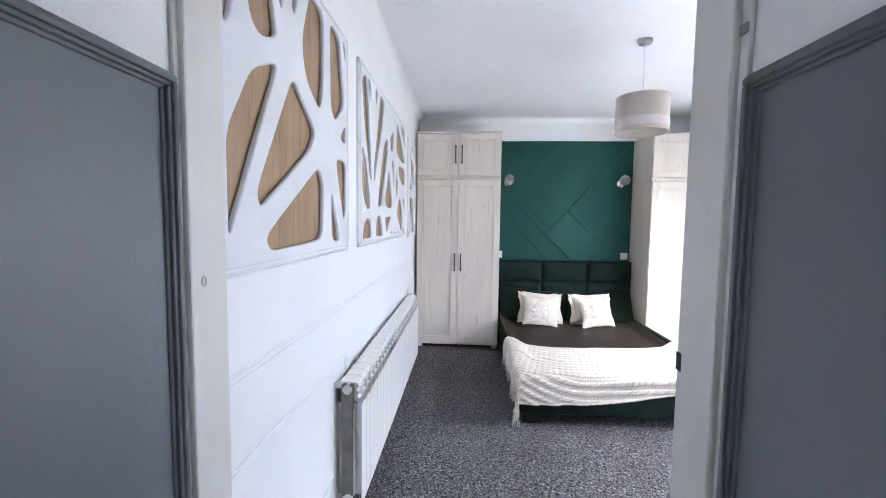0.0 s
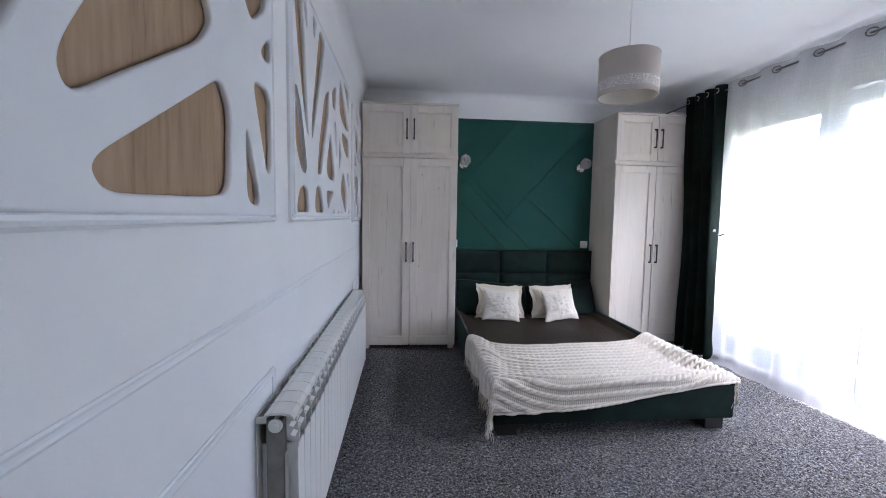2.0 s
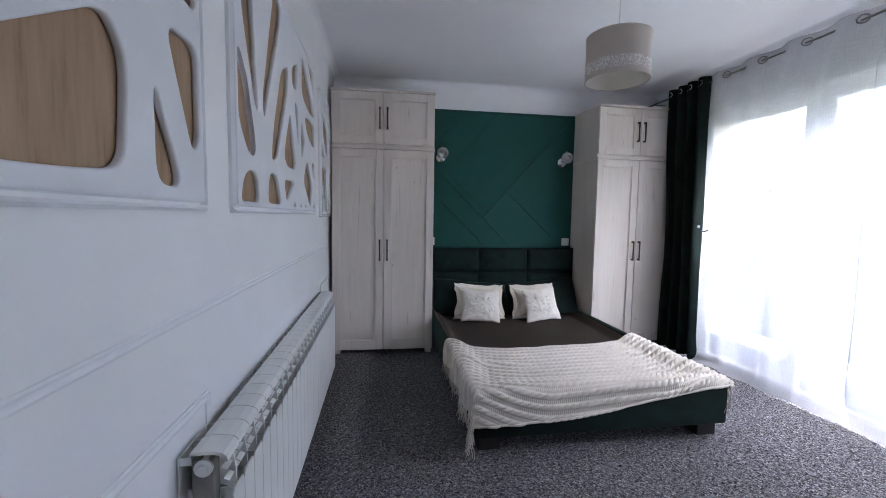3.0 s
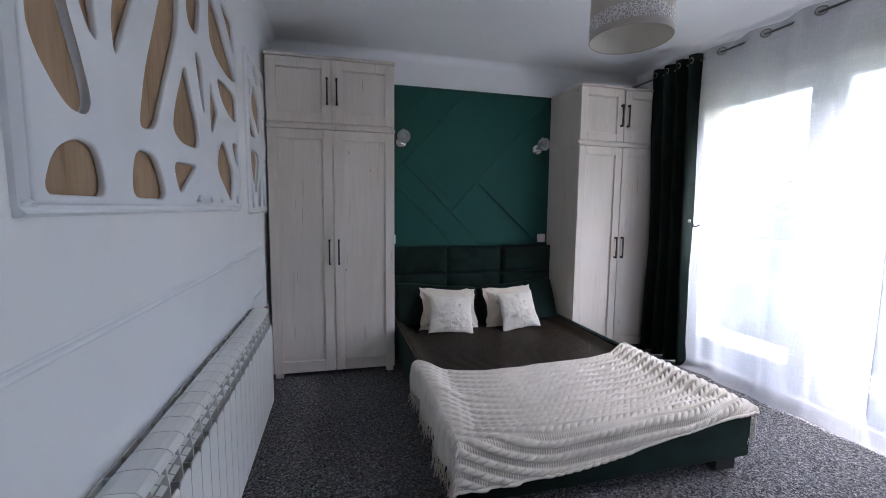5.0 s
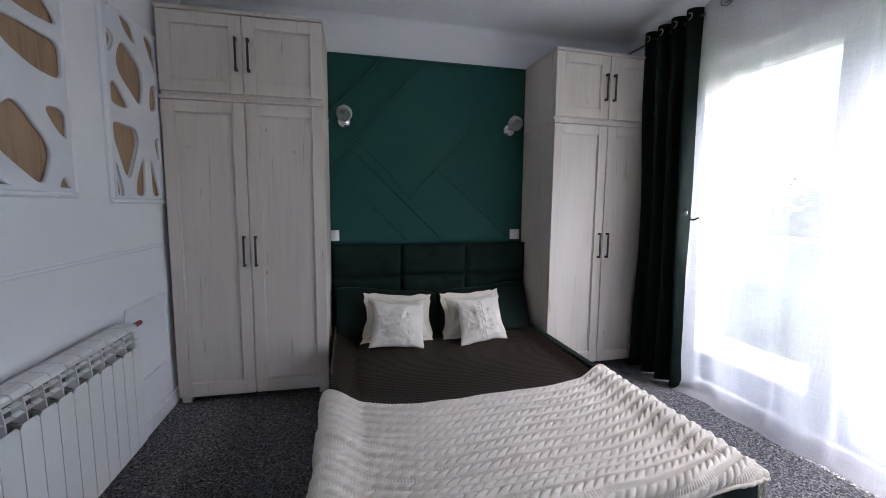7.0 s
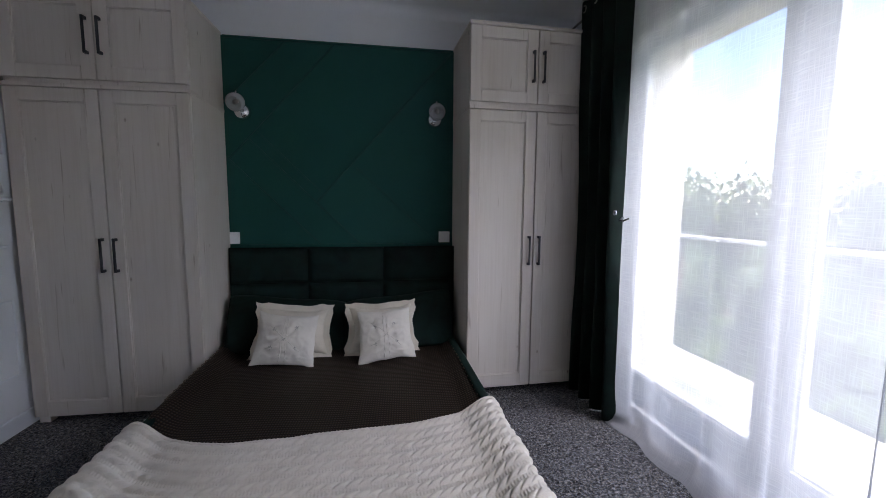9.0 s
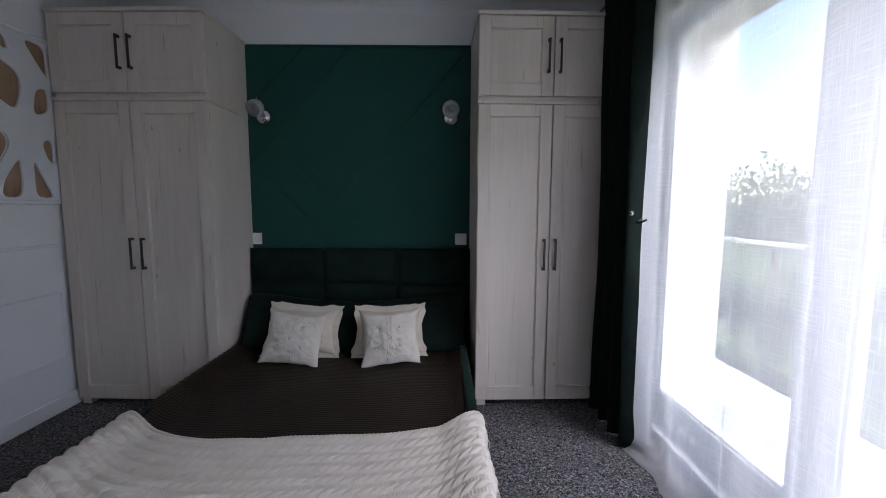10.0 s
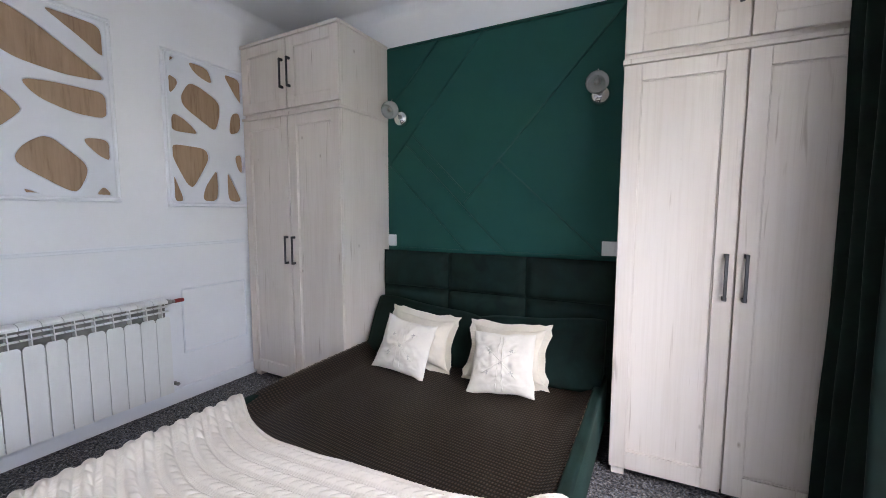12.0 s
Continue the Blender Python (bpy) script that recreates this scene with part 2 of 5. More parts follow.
def shade_material(name, color):
    """Lampshade fabric that lets some light through."""
    m, nt, b = node_set(name)
    v = coords(nt, (1, 1, 1))
    n = add(nt, "ShaderNodeTexNoise", Scale=300.0, Detail=2.0)
    nt.links.new(v, n.inputs["Vector"])
    nt.links.new(ramp(nt, n.outputs[0], [(0.3, tuple(c * 0.92 for c in color)), (0.7, color)]), b.inputs["Base Color"])
    b.inputs["Roughness"].default_value = 0.85
    tr = nt.nodes.new("ShaderNodeBsdfTranslucent")
    tr.inputs[0].default_value = (*color, 1)
    mix = nt.nodes.new("ShaderNodeMixShader")
    mix.inputs[0].default_value = 0.3
    nt.links.new(b.outputs[0], mix.inputs[1])
    nt.links.new(tr.outputs[0], mix.inputs[2])
    nt.links.new(mix.outputs[0], nt.nodes["Material Output"].inputs[0])
    return m


def chipped_material():
    """Old white gloss paint on a door jamb, chipped and dirty in spots."""
    m, nt, b = node_set("old_white_gloss_paint")
    v = coords(nt, (1, 1, 0.5))
    n1 = add(nt, "ShaderNodeTexNoise", Scale=22.0, Detail=6.0, Roughness=0.7)
    n2 = add(nt, "ShaderNodeTexNoise", Scale=3.0, Detail=3.0)
    nt.links.new(v, n1.inputs["Vector"])
    nt.links.new(v, n2.inputs["Vector"])
    base = ramp(nt, n2.outputs[0], [(0.3, (0.66, 0.64, 0.61)), (0.7, (0.76, 0.75, 0.73))])
    chips = ramp(nt, n1.outputs[0], [(0.70, (1, 1, 1)), (0.76, (0.55, 0.48, 0.42))])
    mul = nt.nodes.new("ShaderNodeMix")
    mul.data_type, mul.blend_type = "RGBA", "MULTIPLY"
    mul.inputs[0].default_value = 1.0
    nt.links.new(base, mul.inputs[6])
    nt.links.new(chips, mul.inputs[7])
    nt.links.new(mul.outputs[2], b.inputs["Base Color"])
    b.inputs["Roughness"].default_value = 0.4
    bump(nt, n1.outputs[0], b, 0.25, 0.004)
    return m


def leaf_material(name, dark, light):
    m, nt, b = node_set(name)
    geo = nt.nodes.new("ShaderNodeNewGeometry")
    nt.links.new(ramp(nt, geo.outputs["Random Per Island"], [(0.0, dark), (1.0, light)]), b.inputs["Base Color"])
    b.inputs["Roughness"].default_value = 0.6
    return m


WALL = plain("white_wall_paint", (0.82, 0.825, 0.84), 0.75, vary=0.025, scale=2.0, grain=160, relief=0.1, depth=0.0015)
CEILING = plain("white_ceiling_paint", (0.81, 0.82, 0.845), 0.85, vary=0.03, scale=1.5, grain=120, relief=0.1, depth=0.0015)
TRIM = plain("white_satin_trim", (0.80, 0.82, 0.85), 0.42, vary=0.02, scale=4)
BOARD = plain("white_cut_board", (0.74, 0.76, 0.80), 0.5, vary=0.03, scale=5)
GREEN = plain("green_wall_paint", (0.0075, 0.078, 0.066), 0.62, gloss=0.22, vary=0.07, scale=2.5, grain=150, relief=0.15, depth=0.001)
CARPET = carpet_material()
PLY = wood("birch_plywood", (0.27, 0.165, 0.095), (0.365, 0.235, 0.145), (0.42, 0.28, 0.18), 5.0, 0.55, knots=False, stretch=(3, 16, 1.6), turn=(radians(12), 0, 0))
PALE = whitewashed_material()
VELVET = velvet("dark_green_velvet", (0.0025, 0.0125, 0.0105))
DRAPE = velvet("bottle_green_drape", (0.0010, 0.0081, 0.0062))
SPREAD = spread_material()
KNIT = knit_material()
CREAM = plain("cream_cotton", (0.72, 0.65, 0.55), 0.9, vary=0.06, scale=10, grain=300, relief=0.35, depth=0.0015)
WHITE_COTTON = plain("white_cotton", (0.76, 0.71, 0.64), 0.9, vary=0.05, scale=12, grain=300, relief=0.35, depth=0.0015)
THREAD = plain("grey_embroidery", (0.50, 0.47, 0.43), 0.8, vary=0.1, scale=40)
SHEER = sheer_material()
ENAMEL = plain("white_radiator_enamel", (0.79, 0.785, 0.76), 0.32, vary=0.02, scale=7, relief=0.05)
# dark grey that paints the shade inside the radiator's openings
GAP_SHADE = plain("grey_gap_shade", (0.20, 0.19, 0.175), 0.7, 0.0, vary=0.2, scale=20)
CHROME = plain("chrome", (0.78, 0.78, 0.80), 0.07, 1.0, vary=0.04, relief=0)
STEEL = plain("brushed_nickel", (0.42, 0.40, 0.38), 0.35, 1.0, vary=0.06, relief=0.1)
DARK_METAL = plain("gunmetal_handle", (0.06, 0.06, 0.065), 0.38, 0.7, vary=0.1, relief=0.05)
ROD_METAL = plain("dark_nickel_rod", (0.16, 0.155, 0.15), 0.35, 0.9, vary=0.08, relief=0.05)
BLACK = plain("black_plastic", (0.012, 0.012, 0.013), 0.5, vary=0.1)
RED = plain("red_plastic_cap", (0.32, 0.03, 0.03), 0.4, vary=0.1)
VALVE = plain("grey_valve_metal", (0.30, 0.29, 0.28), 0.4, 0.8, vary=0.1)
PLASTIC = plain("white_switch_plastic", (0.80, 0.80, 0.79), 0.35, vary=0.02, relief=0)
GREY_PANEL = plain("grey_satin_paint", (0.135, 0.155, 0.18), 0.42, vary=0.05, scale=3, grain=90, relief=0.2, depth=0.002)
GREY_EDGE = plain("grey_moulding_paint", (0.12, 0.135, 0.155), 0.4, vary=0.08, scale=12, grain=90, relief=0.3, depth=0.002)
CHIPPED = chipped_material()
GLASS = glass_material("window_glass", 0.02)
BOWL = frosted_material()
PVC = plain("white_window_frame", (0.80, 0.81, 0.82), 0.35, vary=0.02, scale=5)
SHADE = shade_material("beige_lampshade_fabric", (0.62, 0.55, 0.50))
SHADE_IN = shade_material("cream_lampshade_lining", (0.78, 0.74, 0.66))
LACE = lace_material()
PLASTER = plain("beige_outdoor_plaster", (0.62, 0.57, 0.49), 0.9, vary=0.08, scale=4, grain=70, relief=0.5, depth=0.004)
TILE = plain("pale_balcony_tile", (0.55, 0.53, 0.50), 0.6, vary=0.08, scale=6)
RAIL = plain("white_painted_rail", (0.72, 0.73, 0.74), 0.4, vary=0.03)
GRASS = plain("lawn", (0.055, 0.085, 0.03), 0.95, vary=0.4, scale=0.8, grain=30, relief=0.6, depth=0.05)
BARK = plain("tree_bark", (0.10, 0.075, 0.055), 0.9, vary=0.3, scale=8, grain=40, relief=0.6, depth=0.02)
LEAVES = leaf_material("tree_leaves", (0.03, 0.055, 0.015), (0.10, 0.14, 0.05))
HEDGE = leaf_material("hedge_leaves", (0.02, 0.04, 0.012), (0.06, 0.09, 0.03))
COVER_EDGE = plain("bedspread_edge_braid", (0.12, 0.09, 0.062), 0.6, vary=0.2, scale=60)


# ---- mesh helpers ----
ORIGIN = {}


def thing(name, at=(0, 0, 0), label="", category="", group="", kind=""):
    ob = new(name)
    ob.location = at
    ob.empty_display_size = 0.1
    ORIGIN[ob.name] = Vector(at)
    return tagged(ob, label, category, group, kind)


def part(name, bm, material, parent=None, label="", smooth=False):
    me = bpy.data.meshes.new(name)
    at = ORIGIN.get(parent.name, Vector((0, 0, 0))) if parent else Vector((0, 0, 0))
    bm.transform(Matrix.Translation(-at))
    bmesh.ops.recalc_face_normals(bm, faces=bm.faces)
    bm.to_mesh(me)
    bm.free()
    me.materials.append(material)
    if smooth:
        for p in me.polygons:
            p.use_smooth = True
    ob = new(name, me)
    if parent:
        ob.parent = parent
        ORIGIN[ob.name] = at
    return tagged(ob, label)


def setting(name, bm, material, label="", category="", smooth=False):
    return tagged(part(name, bm, material, None, label, smooth), label, category, kind="structure")


def box(bm, x0, x1, y0, y1, z0, z1, bevel=0.0, segments=2):
    made = bmesh.ops.create_cube(bm, size=1.0)["verts"]
    for v in made:
        v.co = Vector(((x0 + x1) / 2 + v.co.x * (x1 - x0), (y0 + y1) / 2 + v.co.y * (y1 - y0), (z0 + z1) / 2 + v.co.z * (z1 - z0)))
    if bevel:
        edges = list({e for v in made for e in v.link_edges})
        bmesh.ops.bevel(bm, geom=edges, offset=bevel, segments=segments, affect="EDGES", profile=0.5)
    return bm


def boxed(x0, x1, y0, y1, z0, z1, bevel=0.0, segments=2):
    return box(bmesh.new(), x0, x1, y0, y1, z0, z1, bevel, segments)


def tube(bm, points, radius, sides=8, taper=1.0):
    """A round bar along a line of points."""
    rings = []
    pts = [Vector(p) for p in points]
    for i, p in enumerate(pts):
        d = (pts[min(i + 1, len(pts) - 1)] - pts[max(i - 1, 0)]).normalized()
        side = d.cross(Vector((0, 0, 1))) if abs(d.z) < 0.9 else d.cross(Vector((1, 0, 0)))
        side.normalize()
        up = side.cross(d)
        r = radius * (1 + (taper - 1) * i / max(1, len(pts) - 1))
        rings.append([bm.verts.new(p + r * (math.cos(a) * side + math.sin(a) * up)) for a in (2 * math.pi * k / sides for k in range(sides))])
    for a, b in zip(rings, rings[1:]):
        for k in range(sides):
            bm.faces.new((a[k], a[(k + 1) % sides], b[(k + 1) % sides], b[k]))
    bm.faces.new(rings[0])
    bm.faces.new(rings[-1])
    return bm


def lathe(bm, profile, m, sides=32):
    """Turns (radius, height) pairs round the local z of m."""
    rings = []
    for r, h in profile:
        rings.append([bm.verts.new(m @ Vector((r * math.cos(a), r * math.sin(a), h))) for a in (2 * math.pi * k / sides for k in range(sides))])
    for a, b in zip(rings, rings[1:]):
        for k in range(sides):
            bm.faces.new((a[k], a[(k + 1) % sides], b[(k + 1) % sides], b[k]))
    return bm


def extruded(bm, outline, axis, a, b):
    """A closed outline swept along an axis; the outline is given in the two other axes, in order."""
    def at(p, s):
        q = list(p)
        q.insert("xyz".index(axis), s)
        return Vector(q)
    lo = [bm.verts.new(at(p, a)) for p in outline]
    hi = [bm.verts.new(at(p, b)) for p in outline]
    n = len(outline)
    for k in range(n):
        bm.faces.new((lo[k], lo[(k + 1) % n], hi[(k + 1) % n], hi[k]))
    bm.faces.new(lo)
    bm.faces.new(hi)
    return bm


def grid_mesh(place, nu, nv):
    """A sheet of nu x nv cells; place(u, v) takes 0..1."""
    bm = bmesh.new()
    rows = [[bm.verts.new(place(i / nu, j / nv)) for i in range(nu + 1)] for j in range(nv + 1)]
    for j in range(nv):
        for i in range(nu):
            bm.faces.new((rows[j][i], rows[j][i + 1], rows[j + 1][i + 1], rows[j + 1][i]))
    return bm


def smoothstep(a, b, x):
    t = min(1.0, max(0.0, (x - a) / (b - a)))
    return t * t * (3 - 2 * t)


def bar(bm, axis_x, a, b, width, depth):
    """A flat moulding strip from a to b, lying on the plane x = axis_x, raised towards +x; a and b are (y, z)."""
    d = Vector((0, b[0] - a[0], b[1] - a[1]))
    n = Vector((1, 0, 0)).cross(d).normalized() * width / 2
    prof = [(-1, 0), (-1, 0.5), (-0.6, 1), (-0.2, 0.6), (0.2, 0.6), (0.6, 1), (1, 0.5), (1, 0)]
    p, q = Vector((axis_x, *a)), Vector((axis_x, *b))
    ends = []
    for e in (p, q):
        ends.append([bm.verts.new(e + n * s + Vector((depth * h, 0, 0))) for s, h in prof])
    for k in range(len(prof)):
        k2 = (k + 1) % len(prof)
        bm.faces.new((ends[0][k], ends[0][k2], ends[1][k2], ends[1][k]))
    bm.faces.new(ends[0])
    bm.faces.new(ends[1])
    return bm


# ---- structure ----
WEST, EAST, NORTH, SOUTH, TOP = -0.556, 2.88, 4.85, 0.612, 2.602
DOOR_W, DOOR_E, HALL = -0.400, 0.386, 0.02

setting("floor", boxed(-1.5, 3.30, -2.2, 5.05, -0.06, 0.0), CARPET, "grey and black mottled loop-pile carpet", "floor")
setting("ceiling", boxed(-1.5, 3.30, -2.2, 5.05, TOP, TOP + 0.15), CEILING, "plain white painted ceiling with coved edges", "ceiling")
setting("wall_west", boxed(WEST - 0.2, WEST, SOUTH, NORTH, 0, TOP), WALL, "white painted wall with moulding frames", "wall")
setting("wall_north", boxed(WEST - 0.2, EAST + 0.42, NORTH, NORTH + 0.2, 0, TOP), WALL, "white painted wall behind the bed", "wall")

# opening runs south past what is seen, to let more daylight in
WIN_N, WIN_S, WIN_B, WIN_T = 4.20, 1.16, 0.05, 2.20
bm = bmesh.new()
box(bm, EAST, EAST + 0.42, WIN_N, NORTH, 0, TOP)
box(bm, EAST, EAST + 0.42, SOUTH, WIN_S, 0, TOP)
box(bm, EAST, EAST + 0.42, WIN_S, WIN_N, WIN_T, TOP)
box(bm, EAST, EAST + 0.42, WIN_S, WIN_N, 0, WIN_B)
setting("wall_east", bm, WALL, "white window wall with a wide balcony opening", "wall")

bm = bmesh.new()
box(bm, WEST - 0.2, DOOR_W, HALL, SOUTH, 0, TOP)
box(bm, DOOR_E, EAST + 0.42, HALL, SOUTH, 0, TOP)
box(bm, DOOR_W, DOOR_E, HALL, SOUTH, 2.12, TOP)
setting("wall_south", bm, WALL, "thick white wall with a doorway", "wall")
setting("wall_hall_west", boxed(-1.5, -1.3, -2.0, HALL, 0, TOP), WALL, "white hall wall", "wall")
setting("wall_hall_east", boxed(1.3, 1.5, -2.0, HALL, 0, TOP), WALL, "white hall wall", "wall")
setting("wall_hall_south", boxed(-1.5, 1.5, -2.2, -2.0, 0, TOP), WALL, "white hall wall", "wall")


def cove(axis, wall, inward, a, b, r=0.07):
    arc = [(wall + inward * (r - r * math.cos(t)), TOP - r + r * math.sin(t)) for t in (radians(9 * k) for k in range(11))]
    outline = [(wall, TOP - 0.001)] + arc[:-1] + [(wall + inward * r, TOP - 0.001)]
    return extruded(bmesh.new(), outline, axis, a, b)


for axis, wall, inward, a, b in (("x", NORTH, -1, WEST, EAST), ("y", WEST, 1, SOUTH, NORTH), ("y", EAST, -1, SOUTH, NORTH), ("x", SOUTH, 1, WEST, EAST)):
    setting("cove", cove(axis, wall, inward, a, b), CEILING, "smooth white plaster cove below the ceiling", "cove", smooth=False)

for x0, x1, y0, y1 in ((WEST, WEST + 0.018, SOUTH, NORTH), (DOOR_E + 0.06, EAST, SOUTH, SOUTH + 0.018)):
    setting("baseboard", boxed(x0, x1, y0, y1, 0.0, 0.092, 0.006), TRIM, "white painted skirting board", "baseboard")

# doorway: white jamb boards, grey panels with stepped mouldings on the deep reveals
for side, x, s in (("west", DOOR_W, 1), ("east", DOOR_E, -1)):
    e = 0.005 if s > 0 else 0.0
    jamb = thing("door_jamb", (x, 0.6, 0), "white door jamb board with chipped old gloss paint", "door jamb", kind="structure")
    part("board", boxed(min(x, x + s * 0.016), max(x, x + s * 0.016), 0.530 if s > 0 else 0.545, 0.621 if s > 0 else 0.644, 0.0, 2.12, 0.004), CHIPPED, jamb)
    part("stop_strip", boxed(min(x, x + s * 0.007), max(x, x + s * 0.007), 0.527 - e, 0.5445 - e, 0.0, 2.12, 0.002), CHIPPED, jamb)
    reveal = thing("reveal_panel", (x, 0.3, 0), "grey painted panel with stepped moulding on the door reveal", "wall panel", kind="structure")
    part("panel", boxed(min(x, x + s * 0.004), max(x, x + s * 0.004), 0.06, 0.505, 0.05, 1.585), GREY_PANEL, reveal)
    for k, (w, d) in enumerate(((0.027, 0.008), (0.018, 0.014), (0.009, 0.019))):
        lo, hi = 0.022 + 0.013 * k, (1.606 if s > 0 else 1.599) - 0.004 * k
        off = 0.004 * k
        part("moulding_upright", boxed(min(x, x + s * d), max(x, x + s * d), 0.527 - e - off - w, 0.5255 - e - off, 0.02, hi - w, 0.002), GREY_EDGE, reveal)
        part("moulding_top", boxed(min(x, x + s * d), max(x, x + s * d), 0.03, 0.5255 - e - off, hi - w, hi, 0.002), GREY_EDGE, reveal)
    if s > 0:
        bm = bmesh.new()
        loop = [(x + 0.0165, 0.559 + 0.005 * math.cos(a), 1.308 + 0.008 * math.sin(a)) for a in (2 * math.pi * k / 12 for k in range(13))]
        tube(bm, loop, 0.0016, 5)
        part("bolt_mark", bm, CHIPPED, jamb, "worn ring left by a bolt")
    else:
        part("strike_plate", boxed(x - 0.0175, x - 0.0158, 0.629, 0.6425, 1.165, 1.195), BLACK, jamb, "small dark strike plate")
        part("hinge_stub", boxed(x - 0.010, x - 0.007, 0.528, 0.543, 1.655, 1.668), VALVE, jamb, "old hinge stub")

# ---- west wall: mouldings ----
bm = bmesh.new()
bar(bm, WEST, (SOUTH, 1.002), (4.36, 1.002), 0.026, 0.004)
setting("dado_moulding", bm, TRIM, "narrow white double-ridged wall moulding", "trim")


def wall_frame(y0, y1, z0, z1, w, d):
    rail = thing("wall_moulding_frame", (WEST, (y0 + y1) / 2, z0), "white moulding frame on the white wall", "trim", kind="structure")
    for a, b in (((y0, z1), (y1, z1)), ((y0, z0), (y1, z0)), ((y0, z0), (y0, z1)), ((y1, z0), (y1, z1))):
        part("strip", bar(bmesh.new(), WEST, a, b, w, d), TRIM, rail)


wall_frame(0.80, 1.855, 0.24, 0.757, 0.030, 0.006)
wall_frame(3.898, 4.345, 0.305, 0.714, 0.010, 0.005)


# ---- carved wall panels ----
class Panel:
    def __init__(self, y0, y1, z0, z1):
        self.y0, self.y1, self.z0, self.z1, self.holes = y0, y1, z0, z1, []


def cutout(panel, *corners, soft=0.42):
    """A rounded opening in the white board, from its few corners (y, z)."""
    m = 0.006
    pts = [(min(panel.y1 - m, max(panel.y0 + m, y)), min(panel.z1 - m, max(panel.z0 + m, z))) for y, z in corners]
    n, out = len(pts), []
    for k in range(n):
        p, q, r = Vector(pts[k - 1]), Vector(pts[k]), Vector(pts[(k + 1) % n])
        on_edge = q.x in (panel.y0 + m, panel.y1 - m) or q.y in (panel.z0 + m, panel.z1 - m)
        near = 0.006 if on_edge else 0.055
        a = q.lerp(p, min(soft, near / max(1e-6, (p - q).length)))
        b = q.lerp(r, min(soft, near / max(1e-6, (r - q).length)))
        for s in range(7):
            t = s / 6
            out.append(a * (1 - t) ** 2 + q * 2 * t * (1 - t) + b * t * t)
    turn = 1 if sum(a.x * b.y - b.x * a.y for a, b in zip(out, out[1:] + out[:1])) > 0 else -1
    wide = []
    for k, q in enumerate(out):
        d = out[(k + 1) % len(out)] - out[k - 1]
        if d.length > 1e-6:
            q = q + Vector((d.y, -d.x)).normalized() * turn * 0.004
        wide.append(Vector((min(panel.y1 - m, max(panel.y0 + m, q.x)), min(panel.z1 - m, max(panel.z0 + m, q.y)))))
    panel.holes.append(wide)


p1, p2, p3 = Panel(0.867, 1.822, 1.289, 2.194), Panel(2.085, 3.570, 1.287, 2.200), Panel(3.874, 4.375, 1.267, 2.154)
cutout(p1, (0.862, 1.344), (0.875, 1.603), (0.998, 1.792), (1.153, 1.858))
cutout(p1, (1.248, 1.857), (1.440, 1.721), (1.387, 1.644), (1.030, 1.429), (1.007, 1.474))
cutout(p1, (1.465, 1.600), (1.520, 1.536), (1.500, 1.330), (1.349, 1.318), (1.082, 1.311), (1.052, 1.354))
cutout(p1, (1.603, 1.536), (1.703, 1.345), (1.694, 1.308), (1.602, 1.318))
cutout(p1, (1.655, 1.661), (1.835, 1.664), (1.828, 1.444), (1.768, 1.395))
cutout(p1, (1.709, 1.749), (1.840, 1.838), (1.837, 1.741))
cutout(p1, (1.397, 2.230), (1.317, 1.992), (1.349, 1.879), (1.487, 1.801), (1.525, 1.917), (1.534, 2.213))
cutout(p1, (1.600, 2.205), (1.724, 2.202), (1.792, 1.906), (1.660, 1.807), (1.601, 1.854))
cutout(p1, (1.754, 2.190), (1.825, 2.174), (1.806, 2.086))
cutout(p1, (0.967, 2.189), (0.987, 1.919), (1.043, 1.885), (1.143, 1.923), (1.131, 1.974), (1.072, 2.189))
cutout(p1, (1.107, 2.189), (1.132, 2.069), (1.180, 2.003), (1.192, 2.189))
cutout(p1, (1.247, 2.189), (1.244, 2.064), (1.265, 2.041), (1.322, 2.189))
cutout(p1, (0.862, 2.189), (0.862, 1.834), (0.915, 1.883), (0.927, 2.189))
cutout(p2, (2.095, 1.288), (2.136, 1.382), (2.211, 1.415), (2.289, 1.403), (2.312, 1.288))
cutout(p2, (2.086, 2.137), (2.205, 2.199), (2.256, 2.019), (2.316, 1.625), (2.267, 1.645), (2.149, 1.910))
cutout(p2, (2.093, 1.804), (2.178, 1.719), (2.266, 1.499), (2.243, 1.463), (2.178, 1.470), (2.091, 1.566))
cutout(p2, (2.213, 2.188), (2.306, 2.182), (2.308, 2.072), (2.279, 2.076))
cutout(p2, (2.401, 2.196), (2.504, 2.187), (2.425, 2.068))
cutout(p2, (2.554, 2.191), (2.691, 2.184), (2.606, 1.996), (2.380, 1.611), (2.364, 1.702), (2.448, 1.917))
cutout(p2, (2.416, 1.299), (2.438, 1.403), (2.480, 1.430), (2.580, 1.421), (2.641, 1.298))
cutout(p2, (2.688, 1.420), (2.936, 1.429), (2.742, 1.306))
cutout(p2, (2.879, 1.293), (2.941, 1.331), (2.951, 1.290))
cutout(p2, (3.073, 1.326), (3.116, 1.288), (3.056, 1.287))
cutout(p2, (3.201, 1.322), (3.271, 1.288), (3.209, 1.287))
cutout(p2, (3.522, 1.351), (3.564, 1.281), (3.476, 1.279))
cutout(p2, (2.481, 1.499), (2.527, 1.638), (2.663, 1.901), (2.814, 1.977), (2.792, 1.846), (2.635, 1.580), (2.584, 1.494), (2.495, 1.481))
cutout(p2, (2.842, 1.770), (2.969, 1.539), (2.951, 1.488), (2.779, 1.485), (2.701, 1.518), (2.731, 1.600))
cutout(p2, (2.941, 1.850), (3.037, 1.833), (3.034, 1.623), (2.996, 1.670))
